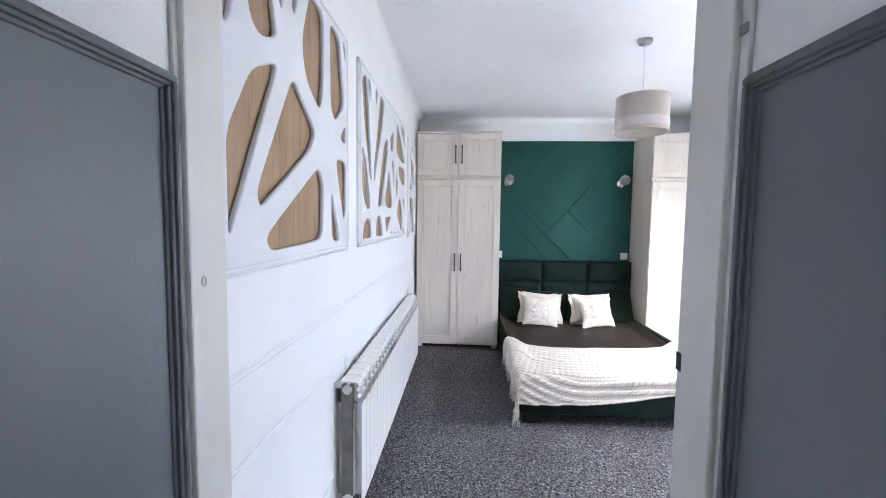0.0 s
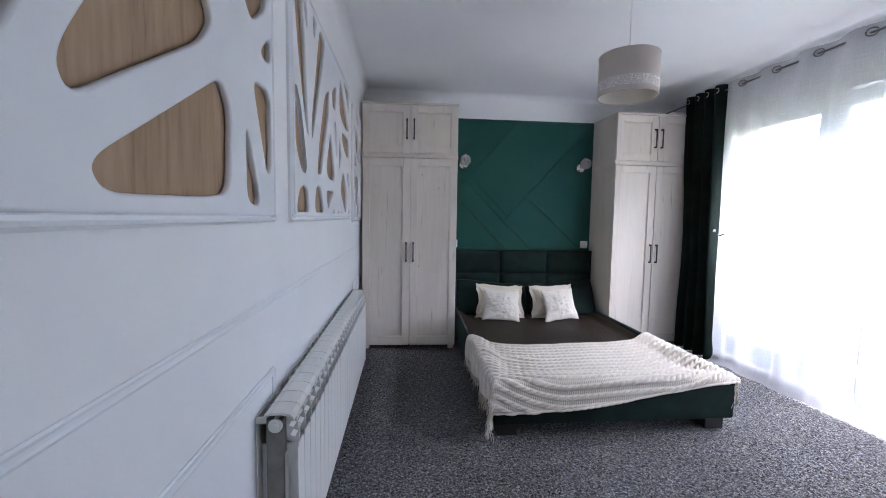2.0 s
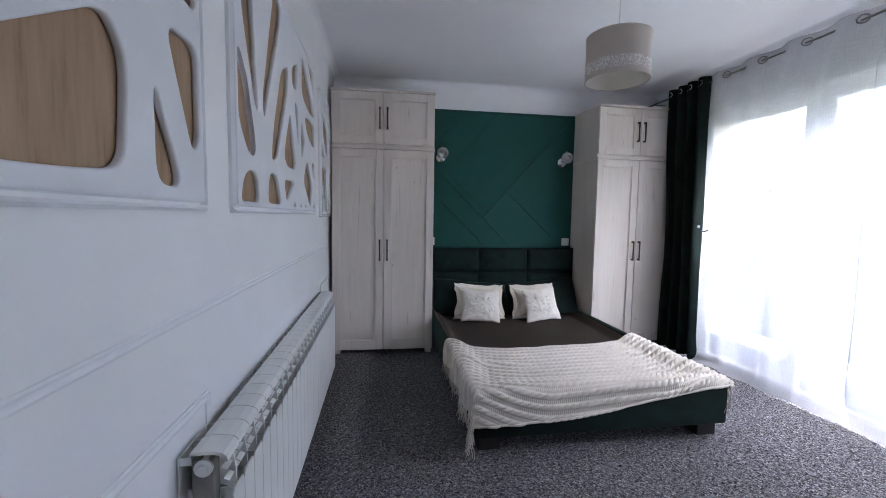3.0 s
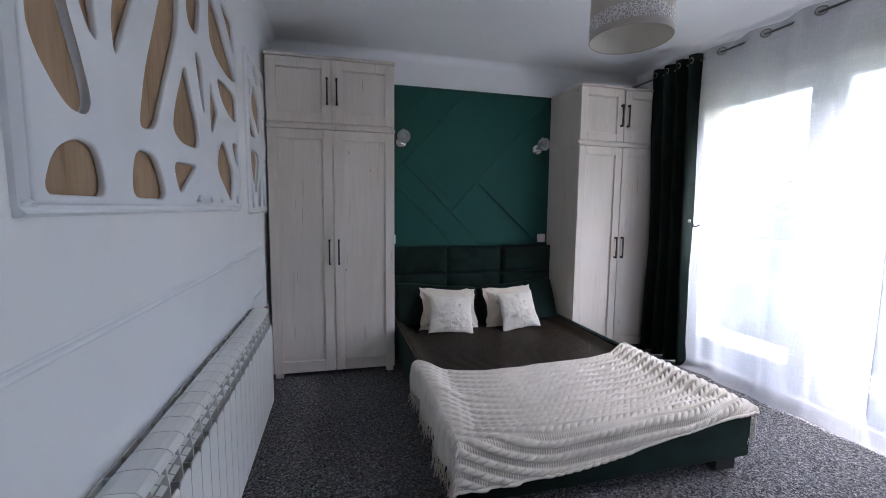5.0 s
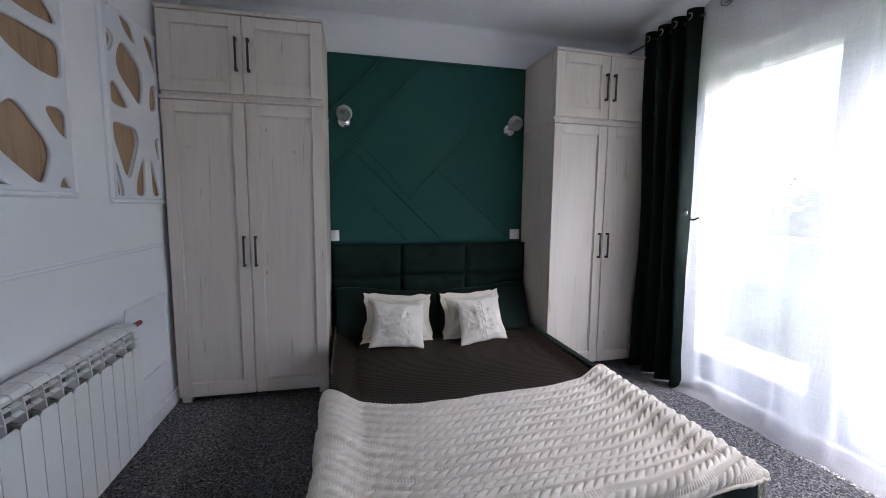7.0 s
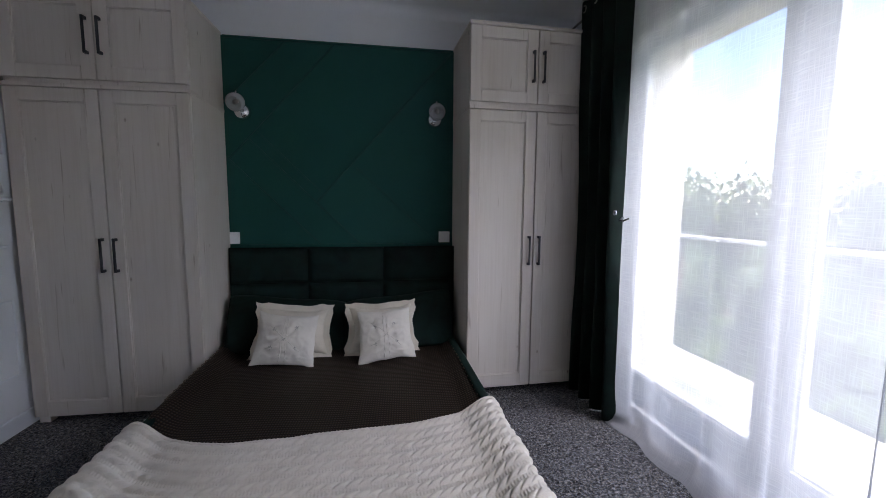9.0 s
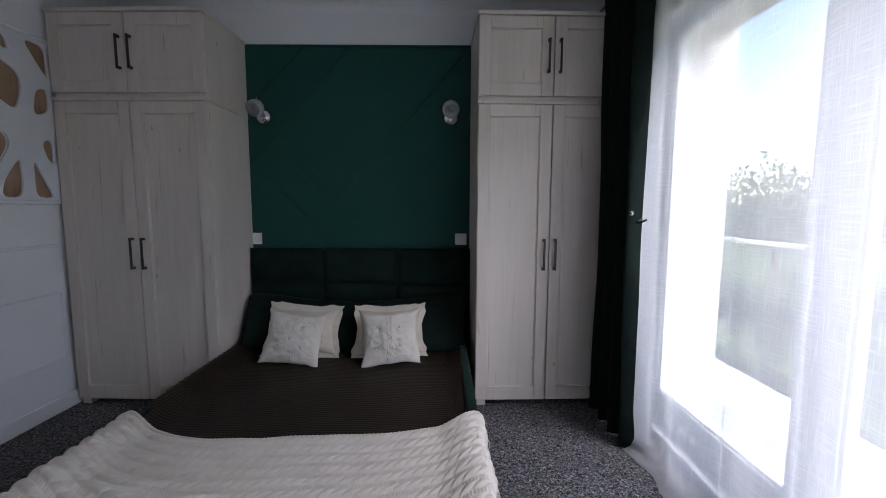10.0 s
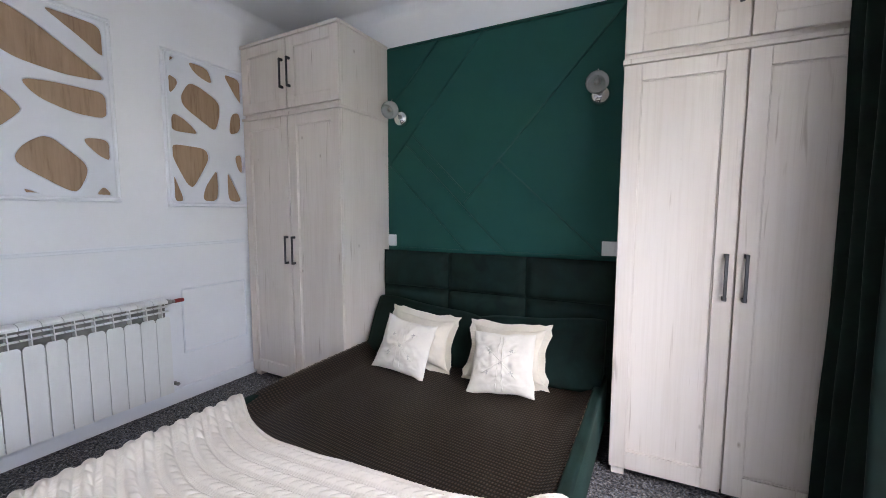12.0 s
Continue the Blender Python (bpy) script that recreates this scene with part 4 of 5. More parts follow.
def blanket_at(s, t):
    """s runs across the bed (0..TOPW on top, beyond it down the sides), t from the far edge towards and over the footboard."""
    sc = min(TOPW, max(0, s))
    side = max(-s, s - TOPW, 0.0)
    far = edge_far(sc)
    reach = far - (BY0 + 0.012)
    front = max(0.0, t - reach)
    y = far - min(t, reach)
    x = BX0 + 0.012 + sc
    rail = max(smoothstep(0.16, 0.015, sc), smoothstep(TOPW - 0.16, TOPW - 0.015, sc), smoothstep(BY0 + 0.22, BY0 + 0.03, y))
    z = 0.310 + 0.044 * rail
    z += 0.008 * noise.noise(Vector((s * 2.6, t * 2.1, 1.0))) * (1 - rail * 0.6)
    z += 0.018 * math.exp(-((t - 0.40 + 0.30 * s) / 0.035) ** 2) * smoothstep(0.6, 0.05, s) * smoothstep(-0.05, 0.05, s)
    if front > 0:
        out, down = bend(front)
        y -= out
        z -= down
    if side > 0:
        out, down = bend(side)
        wave = 0.016 * math.sin(t * 19 + 1.0) * min(1, side / 0.1)
        x += (out + wave) * (-1 if s < 0 else 1)
        z -= down
        if front > 0:
            z += 0.45 * min(side, front)
    return Vector((x, y, z))


def blanket_hang(s):
    """How far it hangs over the footboard."""
    u = min(1.05, max(-0.05, s / TOPW))
    return 0.185 * (1 - u) ** 0.9 + 0.042 * u + 0.02 * math.sin(5 * u) + 0.02 if u < 1 else 0.05


def cable(s, t):
    """Height of the knit: twisted ropes that run across the bed, ribbed plain knit between them."""
    p = 0.060
    row = math.floor(t / p)
    w = t / p - row - 0.5
    if abs(w) < 0.27:
        a = w / 0.27
        prof = max(0.0, 1 - a * a) ** 0.5
        # two plies that cross over one another, each a long slanting lens
        up = abs(((s / 0.040 + 0.45 * a + 0.31 * row) % 1.0) - 0.5) * 2
        ply = max(0.0, 1 - up ** 2.2) ** 0.6
        stitch = 0.0009 * math.sin(s * 620 + 14 * a)
        return prof * (0.0012 + 0.0108 * ply + stitch)
    edge = (abs(w) - 0.27) / 0.23
    return -0.0022 * min(1, 3 * edge) + 0.0014 * math.sin(s * 560) * min(1, 0.3 + edge)


S0, S1, NU, NV = -0.175, TOPW + 0.085, 760, 330
blanket = thing("knitted_blanket", (1.15, 3.1, 0.3), "cream cable-knit blanket with fringes draped over the bed foot", "blanket")
rows = []
for j in range(NV + 1):
    row = []
    for i in range(NU + 1):
        s = S0 + (S1 - S0) * i / NU
        sc = min(TOPW, max(0, s))
        reach = edge_far(sc) - (BY0 + 0.012)
        t = (reach + blanket_hang(s)) * j / NV
        p = blanket_at(s, t)
        e = 0.008
        du = blanket_at(s + e, t) - blanket_at(s - e, t)
        dv = blanket_at(s, t + e) - blanket_at(s, t - e)
        n = dv.cross(du)
        n = n.normalized() if n.length > 1e-9 else Vector((0, 0, 1))
        if n.z < -0.3:
            n = -n
        flat = 0.6 + 0.4 * smoothstep(-0.06, 0.05, s) * smoothstep(TOPW + 0.05, TOPW - 0.10, s)
        row.append(p + n * (0.005 + flat * cable(s, t) + 0.003 * noise.noise(Vector((s * 9, t * 14, 4.0)))))
    rows.append(row)
me_v = [p for row in rows for p in row]
me_f = [(j * (NU + 1) + i, j * (NU + 1) + i + 1, (j + 1) * (NU + 1) + i + 1, (j + 1) * (NU + 1) + i) for j in range(NV) for i in range(NU)]
tmp = bpy.data.meshes.new("knit")
tmp.from_pydata(me_v, [], me_f)
bm = bmesh.new()
bm.from_mesh(tmp)
bpy.data.meshes.remove(tmp)
knit = part("knit", bm, KNIT, blanket, smooth=True)
hem = bmesh.new()
tube(hem, [rows[0][i] for i in range(0, NU + 1, 3)], 0.008, 7)
part("far_hem", hem, KNIT, blanket, smooth=True)
hem = bmesh.new()
tube(hem, [rows[-1][i] for i in range(50, NU - 28, 3)], 0.007, 7)
part("front_hem", hem, KNIT, blanket, smooth=True)
rng = random.Random(5)
for col, length in ((0, 0.085), (NU, 0.10)):
    fr = bmesh.new()
    j = 3
    while j < NV:
        base = rows[j][col]
        for k in range(3):
            q = base + Vector((rng.uniform(-0.006, 0.006), rng.uniform(-0.006, 0.006), 0.003))
            ln = length * rng.uniform(0.75, 1.25) + (0.02 if j > NV - 40 else 0)
            sway = Vector((rng.uniform(-0.02, 0.02), rng.uniform(-0.03, 0.03), 0))
            pts = [q]
            for m in range(1, 6):
                f = m / 5
                z = max(0.006, q.z - ln * f)
                pts.append(Vector((q.x + sway.x * f + 0.004 * math.sin(9 * f + k), q.y + sway.y * f * f, z)))
            tube(fr, pts, 0.0030, 5, 0.7)
        j += 6 + rng.randrange(5)
    tagged(part("fringe", fr, KNIT, blanket, "knotted wool fringe", smooth=True), kind="stuff")

# ---- radiator ----
RY0, ELEMENTS, PITCH = 1.674, 26, 0.08
rad = thing("radiator", (-0.49, RY0 + ELEMENTS * PITCH / 2, 0.12), "long white ribbed aluminium radiator on the wall", "radiator")


def element_mesh():
    bm = bmesh.new()
    h = PITCH / 2
    extruded(bm, [(-h + 0.0022, 0.125), (h - 0.0022, 0.125), (h - 0.0022, 0.579), (h - 0.012, 0.591), (-h + 0.012, 0.591), (-h + 0.0022, 0.579)], "x", -0.434, -0.430)
    cap = [(-0.528, 0.683), (-0.526, 0.690), (-0.505, 0.6945), (-0.470, 0.693), (-0.452, 0.688), (-0.443, 0.679), (-0.441, 0.668), (-0.445, 0.667), (-0.449, 0.676), (-0.458, 0.682), (-0.480, 0.687), (-0.522, 0.685)]
    lo = [bm.verts.new((x, -h + 0.0015, z)) for x, z in cap]
    hi = [bm.verts.new((x, h - 0.0015, z)) for x, z in cap]
    for k in range(len(cap)):
        k2 = (k + 1) % len(cap)
        bm.faces.new((lo[k], lo[k2], hi[k2], hi[k]))
    bm.faces.new(lo)
    bm.faces.new(hi)
    # thin fin between the front plate and the cap, vanes on both sides of it
    extruded(bm, [(-0.500, 0.60), (-0.436, 0.575), (-0.4345, 0.590), (-0.437, 0.632), (-0.443, 0.671), (-0.500, 0.684)], "y", -0.0024, 0.0024)
    for x, z in ((-0.444, 0.647), (-0.440, 0.618)):
        for a, b in ((-h + 0.002, -0.0024), (0.0024, h - 0.002)):
            extruded(bm, [(x - 0.013, z + 0.004), (x, z - 0.002), (x + 0.001, z + 0.0012), (x - 0.012, z + 0.0072)], "y", a, b)
    for y in (-h + 0.002, h - 0.004):
        box(bm, -0.548, -0.522, y, y + 0.002, 0.662, 0.682)
    box(bm, -0.552, -0.548, -h, h, 0.150, 0.682)
    box(bm, -0.548, -0.434, -0.003, 0.003, 0.150, 0.578)
    for x, w in ((-0.470, 0.030), (-0.508, 0.030)):
        box(bm, x - 0.0015, x + 0.0015, -w, w, 0.160, 0.560)
    for z in (0.655, 0.150):
        lathe(bm, [(0.0, -h), (0.019, -h), (0.019, h), (0.0, h)], Matrix.Translation((-0.495, 0, z)) @ Matrix.Rotation(radians(90), 4, "X"), 12)
    bmesh.ops.recalc_face_normals(bm, faces=bm.faces)
    me = bpy.data.meshes.new("element")
    bm.transform(Matrix.Translation((0.49, 0, -0.12)))
    bm.to_mesh(me)
    bm.free()
    me.materials.append(ENAMEL)
    return me


el_mesh = element_mesh()
for k in range(ELEMENTS):
    ob = new("element", el_mesh)
    ob.parent = rad
    ob.location = (0, RY0 + (k + 0.5) * PITCH - ORIGIN["radiator"].y, 0)
# added block: its dark colour stands for shade between fins and vanes
part("gap_shade_block", boxed(-0.524, -0.474, RY0 + 0.004, RY0 + ELEMENTS * PITCH - 0.004, 0.16, 0.672, 0.003), GAP_SHADE, rad, "dark grey block painted as the shade behind the fins")
for z in (0.655, 0.150):
    bm = bmesh.new()
    lathe(bm, [(0.0, 0.010), (0.010, 0.010), (0.012, 0.004), (0.021, 0.003), (0.021, -0.004)], Matrix.Translation((-0.495, RY0, z)) @ Matrix.Rotation(radians(90), 4, "X"), 20)
    part("end_plug", bm, ENAMEL, rad, "round white end plug", smooth=False)
RN = RY0 + ELEMENTS * PITCH
bm = bmesh.new()
tube(bm, [(-0.474, RN, 0.668), (-0.474, RN + 0.03, 0.668)], 0.014, 12)
tube(bm, [(-0.474, RN + 0.03, 0.668), (-0.552, RN + 0.03, 0.668)], 0.011, 12)
tube(bm, [(-0.474, RN + 0.026, 0.668), (-0.474, RN + 0.055, 0.668)], 0.011, 12)
v = part("upper_valve", bm, VALVE, rad, "grey metal valve", smooth=True)
bm = bmesh.new()
tube(bm, [(-0.474, RN + 0.052, 0.668), (-0.474, RN + 0.060, 0.668), (-0.474, RN + 0.100, 0.668), (-0.474, RN + 0.104, 0.668)], 0.0125, 14, 0.9)
part("cap", bm, RED, v, "red plastic cap", smooth=False)
bm = bmesh.new()
tube(bm, [(-0.495, RN, 0.155), (-0.495, RN + 0.045, 0.155)], 0.011, 12)
tube(bm, [(-0.495, RN + 0.030, 0.155), (-0.552, RN + 0.030, 0.155)], 0.010, 12)
tube(bm, [(-0.495, RN + 0.030, 0.155), (-0.455, RN + 0.040, 0.155)], 0.010, 12)
part("lower_valve", bm, VALVE, rad, "grey metal valve", smooth=True)


# ---- switches ----
def switch(x0, label):
    s = thing("light_switch", (x0 + 0.04, NORTH, 0.97), label, "switch", "switches beside the headboard")
    part("plate", boxed(x0, x0 + 0.082, NORTH - 0.017, NORTH - 0.0065, 0.966, 1.047, 0.003), PLASTIC, s)
    part("rocker", boxed(x0 + 0.013, x0 + 0.069, NORTH - 0.022, NORTH - 0.0172, 0.979, 1.034, 0.002), PLASTIC, s)


switch(0.366, "white light switch on the green wall beside the wardrobe")
switch(1.832, "white light switch on the green wall above the headboard")


# ---- wall lamps ----
def sconce():
    s = thing("wall_lamp", (0, 0, 0), "chrome wall lamp with a small clear glass bowl", "wall lamp", "wall lamps over the bed")
    face = Matrix.Rotation(radians(90), 4, "X")
    bm = bmesh.new()
    lathe(bm, [(0.0, 0.050), (0.018, 0.0485), (0.034, 0.042), (0.047, 0.030), (0.054, 0.014), (0.056, 0.002), (0.052, 0.0), (0.0, 0.0)], face, 36)
    part("base", bm, CHROME, s, "round chrome dome", smooth=True)
    bm = bmesh.new()
    pts = [Vector((0, -0.045 - 0.085 * u, 0.01 + 0.075 * math.sin(u * 2.2))) for u in (k / 10 for k in range(11))]
    tube(bm, pts, 0.006, 10)
    tube(bm, [(0, -0.125, 0.070), (0, -0.120, 0.105)], 0.003, 8)
    part("arm", bm, CHROME, s, "curved chrome arm", smooth=True)
    bm = bmesh.new()
    m = Matrix.Translation((0, -0.147, 0.030)) @ Matrix.Rotation(radians(118), 4, "X")
    prof = [(0.058 * math.sin(a), 0.058 * math.cos(a)) for a in (radians(k) for k in range(48, 181, 12))]
    lathe(bm, [(r + 0.0001, h) for r, h in prof], m, 32)
    bowl = part("bowl", bm, BOWL, s, "clear round glass bowl open to the front", smooth=True)
    th = bowl.modifiers.new("thickness", "SOLIDIFY")
    th.thickness = 0.003
    bm = bmesh.new()
    lathe(bm, [(0.0, 0.010), (0.014, 0.008), (0.016, -0.030), (0.012, -0.042), (0.0, -0.043)], m, 16)
    part("bulb_holder", bm, STEEL, bowl, "metal bulb holder", smooth=True)
    return s


lamp_l = sconce()
lamp_l.location = (0.500, NORTH - 0.0065, 1.852)
copy_thing(lamp_l, pose(1.795, NORTH - 0.0065, 1.848))

# ---- ceiling lamp ----
LX, LY = 1.170, 2.790
lamp = thing("pendant_lamp", (LX, LY, TOP), "beige drum pendant lamp with a lace band", "ceiling lamp")
at = Matrix.Translation((LX, LY, 0))
bm = bmesh.new()
lathe(bm, [(0.0, 2.572), (0.028, 2.572), (0.041, 2.576), (0.045, 2.586), (0.045, TOP - 0.0005)], at, 32)
part("canopy", bm, STEEL, lamp, "brushed metal ceiling rose", smooth=True)
bm = bmesh.new()
tube(bm, [(LX, LY, 2.574), (LX, LY, 2.15)], 0.0028, 8)
cord = part("cord", bm, PLASTIC, lamp, "thin white cord")
R0, ZB, ZT = 0.164, 2.003, 2.230
bm = bmesh.new()
lathe(bm, [(R0, ZB), (R0, ZT)], at, 64)
shade = part("shade", bm, SHADE, lamp, "beige fabric drum shade", smooth=True)
bm = bmesh.new()
lathe(bm, [(R0 - 0.002, ZB), (R0 - 0.002, ZT)], at, 64)
part("lining", bm, SHADE_IN, shade, "cream lining", smooth=True)
bm = bmesh.new()
lathe(bm, [(R0 + 0.0010, ZB + 0.024), (R0 + 0.0018, ZB + 0.030), (R0 + 0.0018, ZB + 0.076), (R0 + 0.0010, ZB + 0.082)], at, 64)
part("lace_band", bm, LACE, shade, "pale lace band round the lower part", smooth=True)
for z in (ZB, ZT):
    bm = bmesh.new()
    tube(bm, [(LX + R0 * math.cos(a), LY + R0 * math.sin(a), z) for a in (2 * math.pi * k / 64 for k in range(65))], 0.003, 6)
    part("rim", bm, SHADE, shade, smooth=True)
bm = bmesh.new()
lathe(bm, [(0.0, 2.16), (0.02, 2.16), (0.02, 2.10), (0.013, 2.09), (0.0, 2.09)], at, 16)
part("socket", bm, PLASTIC, lamp, "white bulb socket", smooth=False)
bm = bmesh.new()
for k in range(3):
    a = 2 * math.pi * k / 3 + 0.4
    tube(bm, [(LX, LY, 2.155), (LX + R0 * math.cos(a), LY + R0 * math.sin(a), 2.17)], 0.002, 6)
part("spider", bm, PLASTIC, lamp, "wire spokes")

# ---- windows ----
FX0, FX1 = 2.955, 3.020
# third pane is unseen, widened to bring more light onto the left wardrobe
GLASS_SPANS = ((3.285, 4.140), (2.255, 3.110), (1.230, 2.085))
win = thing("window_1", (FX0, 2.9, WIN_B), "wide white balcony window with tall panes", "window", kind="structure")
bounds = [(WIN_S, 1.230), (2.085, 2.255), (3.110, 3.285), (4.140, WIN_N)]
for a, b in bounds:
    part("window_frame", boxed(FX0, FX1, a, b, WIN_B, WIN_T, 0.004), PVC, win)
    if b - a > 0.1:
        part("window_frame", boxed(FX0 - 0.012, FX0 - 0.0005, (a + b) / 2 - 0.055, (a + b) / 2 + 0.055, WIN_B + 0.03, WIN_T - 0.02, 0.003), PVC, win)
for a, b in GLASS_SPANS:
    part("window_frame", boxed(FX0, FX1, a, b, WIN_B, 0.215, 0.004), PVC, win)
    part("window_frame", boxed(FX0, FX1, a, b, 2.120, WIN_T, 0.004), PVC, win)
    bead = bmesh.new()
    for y0, y1, z0, z1 in ((a, a + 0.012, 0.215, 2.12), (b - 0.012, b, 0.215, 2.12), (a + 0.012, b - 0.012, 0.215, 0.227), (a + 0.012, b - 0.012, 2.108, 2.12)):
        box(bead, FX0 + 0.012, FX0 + 0.030, y0, y1, z0, z1, 0.002, 1)
    part("glazing_bead", bead, PVC, win)
    pane = part("pane", boxed(FX0 + 0.032, FX0 + 0.037, a + 0.001, b - 0.001, 0.216, 2.119), GLASS, win, "clear window pane")
    pane.visible_shadow = False
bm = bmesh.new()
box(bm, FX0 - 0.026, FX0 - 0.0125, 3.185, 3.210, 1.00, 1.13, 0.004)
box(bm, FX0 - 0.060, FX0 - 0.026, 3.190, 3.205, 1.06, 1.075, 0.004)
box(bm, FX0 - 0.062, FX0 - 0.050, 3.188, 3.207, 0.96, 1.075, 0.004)
part("window_handle", bm, PVC, win, "white lever handle")

# outside face of the reveals
bm = bmesh.new()
box(bm, FX1, EAST + 0.43, WIN_N - 0.012, WIN_N, WIN_B, WIN_T)
box(bm, FX1, EAST + 0.43, WIN_S, WIN_S + 0.012, WIN_B, WIN_T)
box(bm, FX1, EAST + 0.43, WIN_S + 0.012, WIN_N - 0.012, WIN_T - 0.012, WIN_T)
setting("outer_reveal", bm, PLASTER, "beige plastered outer window reveal", "wall")
setting("outer_sill", boxed(FX1, EAST + 0.43, WIN_S + 0.012, WIN_N - 0.012, WIN_B, WIN_B + 0.02), TILE, "pale outer window sill", "sill")
setting("facade", boxed(EAST + 0.4205, EAST + 0.43, NORTH - 0.6, 9.0, -3.2, 4.0), PLASTER, "beige plastered house wall", "wall")

# ---- rod and curtains ----
ROD_X, ROD_Z = 2.735, 2.462
rod = thing("curtain_rod", (ROD_X, 3.0, ROD_Z), "thin metal curtain rod above the window", "curtain rod")
bm = bmesh.new()
tube(bm, [(ROD_X, 0.95, ROD_Z), (ROD_X, 4.80, ROD_Z)], 0.008, 12)
part("pole", bm, ROD_METAL, rod, smooth=True)
for y in (1.00, 4.70):
    bm = bmesh.new()
    tube(bm, [(ROD_X, y, ROD_Z), (EAST, y, ROD_Z)], 0.006, 8)
    part("bracket", bm, STEEL, rod)

sheer = thing("sheer_curtain", (ROD_X, 2.7, 0), "long white see-through voile curtain pooling on the carpet", "curtain")
SY0, SY1 = 1.02, 3.945
RINGS = [3.765 - 0.322 * k for k in range(9)]


def sheer_at(u, v):
    y = SY0 + u * (SY1 - SY0)
    z = 2.512 * (1 - v)
    low = v ** 1.6
    phase = 2 * math.pi * (y - RINGS[0]) / 0.322
    x = ROD_X - (0.026 - 0.012 * min(1, v * 6)) * math.sin(phase) * (1 - 0.3 * v)
    x += low * (1 - 0.75 * smoothstep(0.9, 1.0, v)) * (0.020 * math.sin(y * 17 + 0.7 + 0.8 * v) + 0.012 * math.sin(y * 41 + 2.0 * v))
    x += 0.006 * noise.noise(Vector((y * 6, z * 2, 0)))
    if z < 0.10:
        f = (0.10 - z) / 0.10
        x -= (0.012 + 0.05 * smoothstep(3.1, 3.7, y)) * f * f + 0.014 * f * math.sin(y * 6 + 1.3)
        z = 0.10 * (1 - f) ** 1.4 + 0.005 + 0.006 * f * (0.5 + 0.5 * math.sin(y * 11))
    pull = smoothstep(3.55, SY1, y) * math.exp(-((z - 1.17) / 0.55) ** 2)
    tuck = smoothstep(0.02, 0.14, v) * (1 - 0.7 * smoothstep(0.9, 1.0, v)) * (0.6 + 0.4 * math.sin(y * 3.1))
    ph = 2 * math.pi * y / 0.262 + 0.9 * math.sin(y * 5.3) + 0.25 * v
    return Vector((x - 0.03 * pull + 0.018 * tuck * math.cos(ph), y - 0.055 * pull + 0.052 * tuck * math.sin(ph) * smoothstep(SY1 + 0.01, SY1 - 0.12, y), z))


part("voile", grid_mesh(sheer_at, 640, 70), SHEER, sheer, smooth=True)
for k, y in enumerate(RINGS):
    bm = bmesh.new()
    tube(bm, [(ROD_X - 0.012 - 0.012 * math.cos(a), y + 0.027 * math.cos(a), ROD_Z + 0.024 * math.sin(a)) for a in (2 * math.pi * q / 24 for q in range(25))], 0.0045, 8)
    part("eyelet", bm, ROD_METAL, sheer, "metal eyelet", smooth=True)

drape = thing("drape", (2.71, 4.2, 0), "dark green velvet eyelet drape gathered beside the window", "curtain")


def drape_at(u, v):
    z = 2.505 - v * (2.505 - 0.012)
    width = 0.500 + 0.045 * v - 0.07 * math.exp(-((z - 1.17) / 0.6) ** 2)
    lead = 3.845 + 0.09 * (1 - v) + 0.02 * math.exp(-((z - 1.17) / 0.5) ** 2)
    y = lead + u * width
    depth = 0.052 + 0.016 * v
    x = 2.715 + depth * math.sin(u * 2 * math.pi * 4.0 + 1.5 + 0.25 * math.sin(2.2 * v)) + 0.006 * noise.noise(Vector((u * 6, v * 5, 2)))
    return Vector((x, y, z + 0.012 * math.sin(u * 25) * (1 if v < 0.02 else 0)))


cloth = part("cloth", grid_mesh(drape_at, 150, 50), DRAPE, drape, smooth=True)
so = cloth.modifiers.new("thickness", "SOLIDIFY")
so.thickness = 0.004
for u in (0.10, 0.35, 0.60, 0.85):
    p = drape_at(u, 0.02)
    bm = bmesh.new()
    tube(bm, [(p.x - 0.004, p.y + 0.020 * math.cos(a), ROD_Z + 0.020 * math.sin(a)) for a in (2 * math.pi * q / 20 for q in range(21))], 0.004, 8)
    part("eyelet", bm, STEEL, drape, "metal eyelet", smooth=True)

hook = thing("curtain_holdback", (2.70, 3.86, 1.17), "small chrome curtain holdback hook", "curtain hook")
bm = bmesh.new()
lathe(bm, [(0.0, 0.010), (0.012, 0.009), (0.016, 0.0), (0.0, 0.0)], Matrix.Translation((2.640, 3.865, 1.205)) @ Matrix.Rotation(radians(-90), 4, "Y"), 16)
part("knob", bm, CHROME, hook, smooth=True)
bm = bmesh.new()
tube(bm, [(2.70, 3.885, 1.180), (2.655, 3.845, 1.165), (2.660, 3.822, 1.163), (2.684, 3.808, 1.177)], 0.005, 8)
part("arm", bm, BLACK, hook, "dark curved hook", smooth=True)

# ---- outside ----
setting("ground", boxed(3.31, 400, -300, 300, -3.3, -3.0), GRASS, "green lawn beyond the balcony", "ground")
slab = setting("balcony_slab", boxed(EAST + 0.431, 3.95, 0.5, 5.6, -0.16, 0.03), TILE, "pale tiled balcony floor", "balcony")
railing = thing("balcony_railing", (3.90, 3.0, 0.03), "thin white metal balcony railing", "railing")
for z in (1.00,):
    part("rail", boxed(3.885, 3.915, 0.6, 5.5, z - 0.015, z + 0.015, 0.004), RAIL, railing)
for y in (0.7, 5.4):
    part("post", boxed(3.888, 3.912, y - 0.012, y + 0.012, 0.03, 0.985), RAIL, railing)


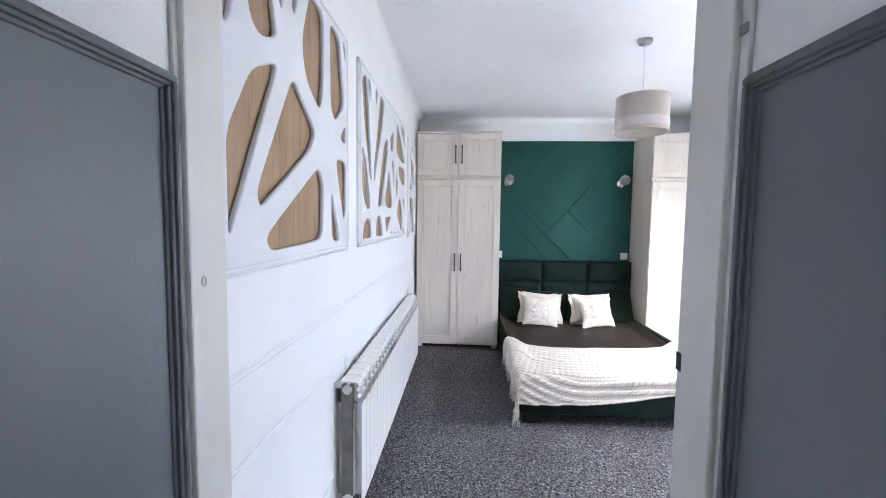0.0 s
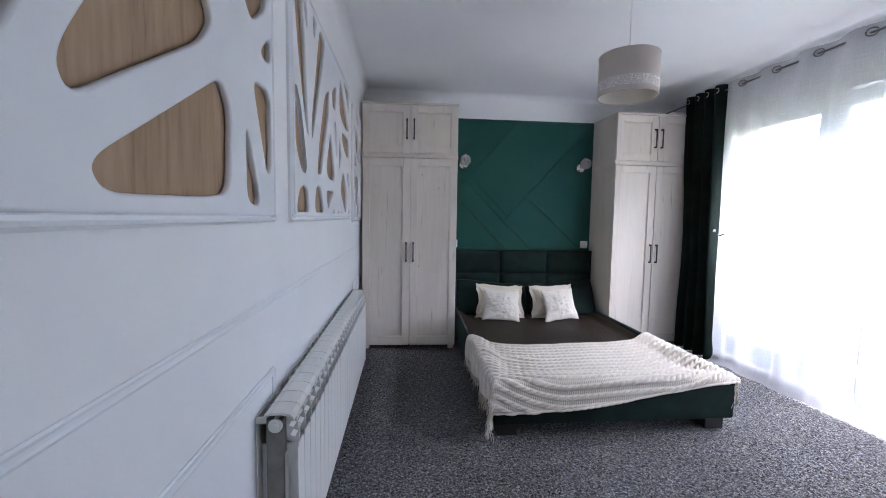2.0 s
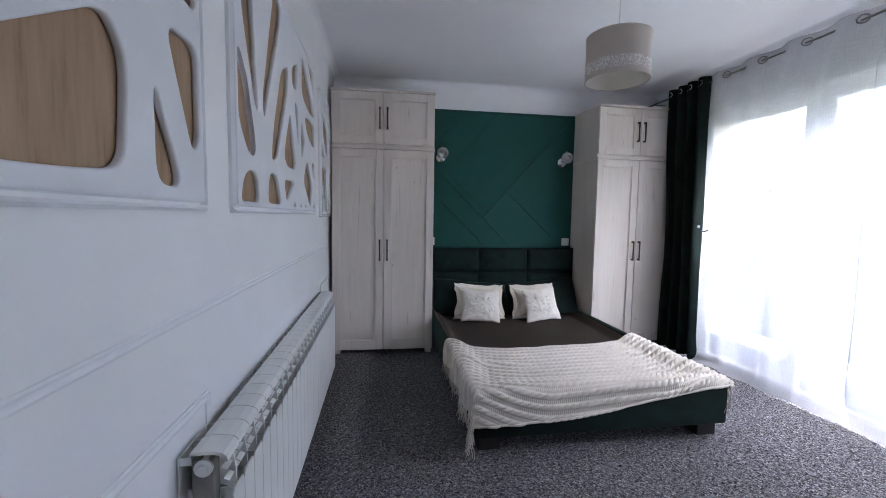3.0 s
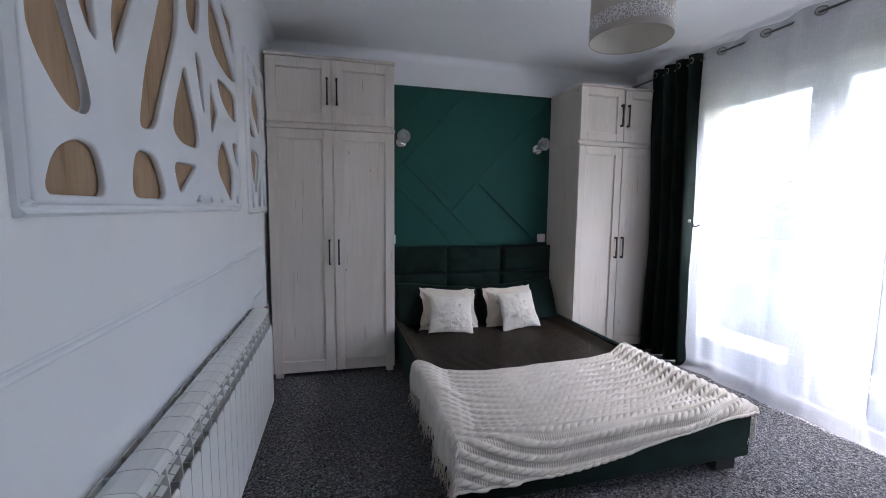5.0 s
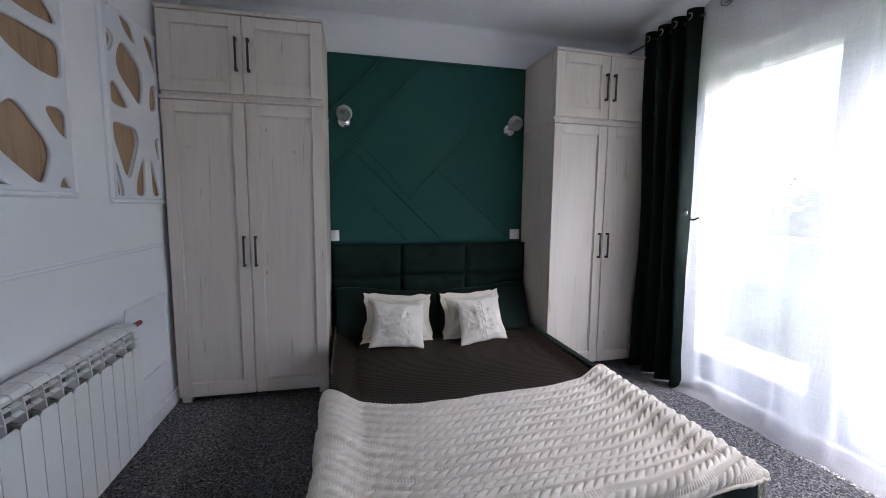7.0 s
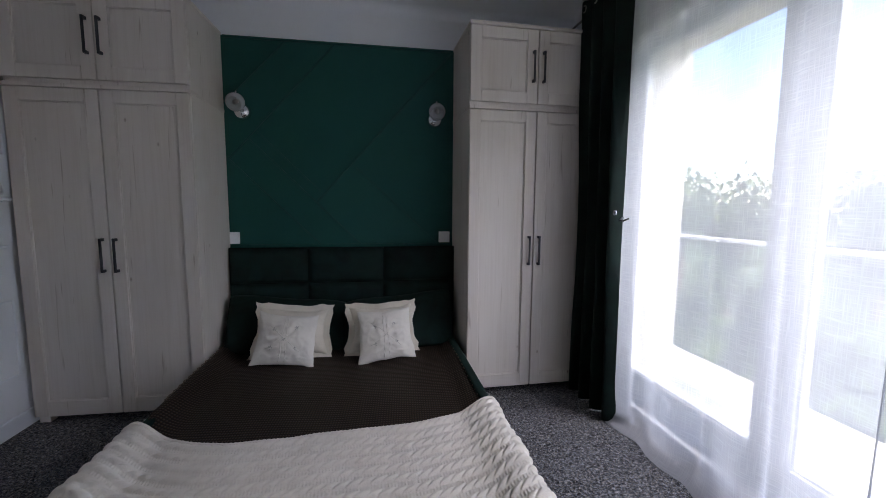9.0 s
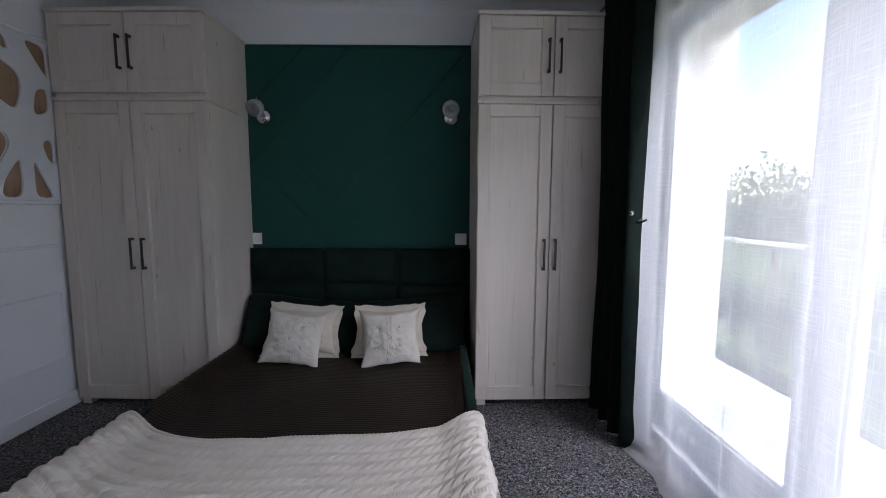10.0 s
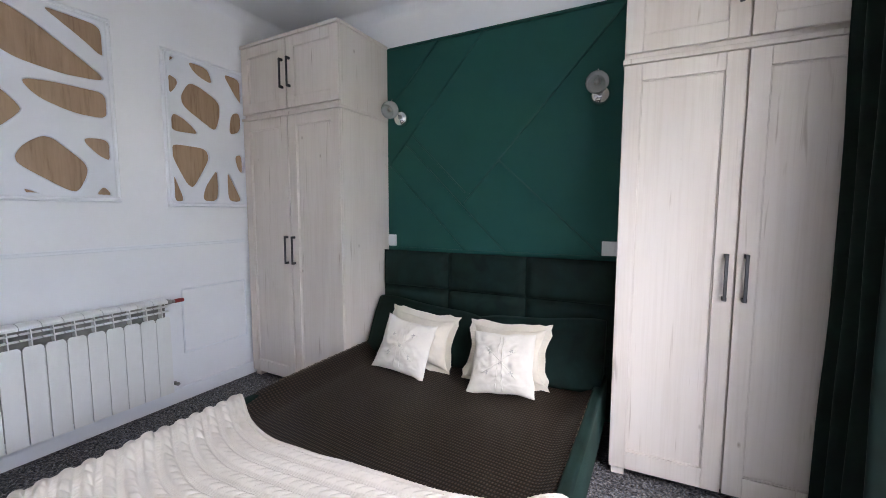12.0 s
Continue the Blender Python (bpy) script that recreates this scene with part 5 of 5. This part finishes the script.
def leaf_cloud(bm, centre, size, count, leaf, rng):
    """Many small leaves in uneven clumps round a centre."""
    clumps = []
    for k in range(max(8, count // 55)):
        d = Vector((rng.gauss(0, 1), rng.gauss(0, 1), rng.gauss(0, 1))).normalized() * rng.uniform(0.35, 1.0)
        clumps.append(Vector((centre[0] + d.x * size[0], centre[1] + d.y * size[1], centre[2] + d.z * size[2])))
    for k in range(count):
        c = clumps[k % len(clumps)]
        p = c + Vector((rng.gauss(0, 0.2) * size[0], rng.gauss(0, 0.2) * size[1], rng.gauss(0, 0.17) * size[2]))
        a = Vector((rng.gauss(0, 1), rng.gauss(0, 1), rng.gauss(0, 1))).normalized()
        b = a.cross(Vector((rng.gauss(0, 1), rng.gauss(0, 1), rng.gauss(0, 1)))).normalized()
        s = leaf * rng.uniform(0.6, 1.4)
        bm.faces.new([bm.verts.new(p + a * s), bm.verts.new(p + b * s * 0.6), bm.verts.new(p - a * s), bm.verts.new(p - b * s * 0.6)])


def tree(x, y, height, spread, seed):
    rng = random.Random(seed)
    t = thing("tree", (x, y, -3.0), "leafy green garden tree beyond the balcony", "tree", "garden trees")
    bm = bmesh.new()
    top = height * 0.62
    tube(bm, [(x, y, -3.02), (x + 0.1, y, -3 + top * 0.4), (x - 0.05, y + 0.1, -3 + top)], 0.16, 8, 0.45)
    for k in range(6):
        a = rng.uniform(0, 6.28)
        z = -3 + top * rng.uniform(0.5, 0.95)
        tube(bm, [(x, y, z), (x + 0.5 * spread * math.cos(a) * 0.6, y + 0.5 * spread * math.sin(a) * 0.6, z + 0.5), (x + spread * 0.7 * math.cos(a), y + spread * 0.7 * math.sin(a), z + 1.1)], 0.06, 6, 0.3)
    part("trunk", bm, BARK, t)
    bm = bmesh.new()
    leaf_cloud(bm, (x, y, -3 + height * 0.66), (spread, spread, height * 0.34), 2600, 0.11, rng)
    part("crown", bm, LEAVES, t)


tree(15.0, 15.5, 5.6, 1.7, 1)
tree(17.0, 20.5, 6.4, 2.0, 2)
tree(14.0, 9.5, 5.0, 1.6, 3)
tree(20.0, 14.0, 6.0, 2.2, 4)
tree(13.0, 4.5, 5.2, 1.8, 5)
tree(19.0, 27.0, 6.6, 2.4, 6)
tree(12.0, 20.0, 5.0, 1.5, 7)
tree(16.0, 1.0, 5.8, 1.9, 8)

bm = bmesh.new()
rng = random.Random(11)
for k in range(26):
    leaf_cloud(bm, (9.5 + rng.uniform(-0.5, 0.5), -4 + 1.3 * k, -1.5), (0.8, 0.9, 1.2 + rng.uniform(0, 0.5)), 420, 0.10, rng)
tagged(part("hedge", bm, HEDGE), "dense dark green garden hedge", "hedge", kind="stuff")
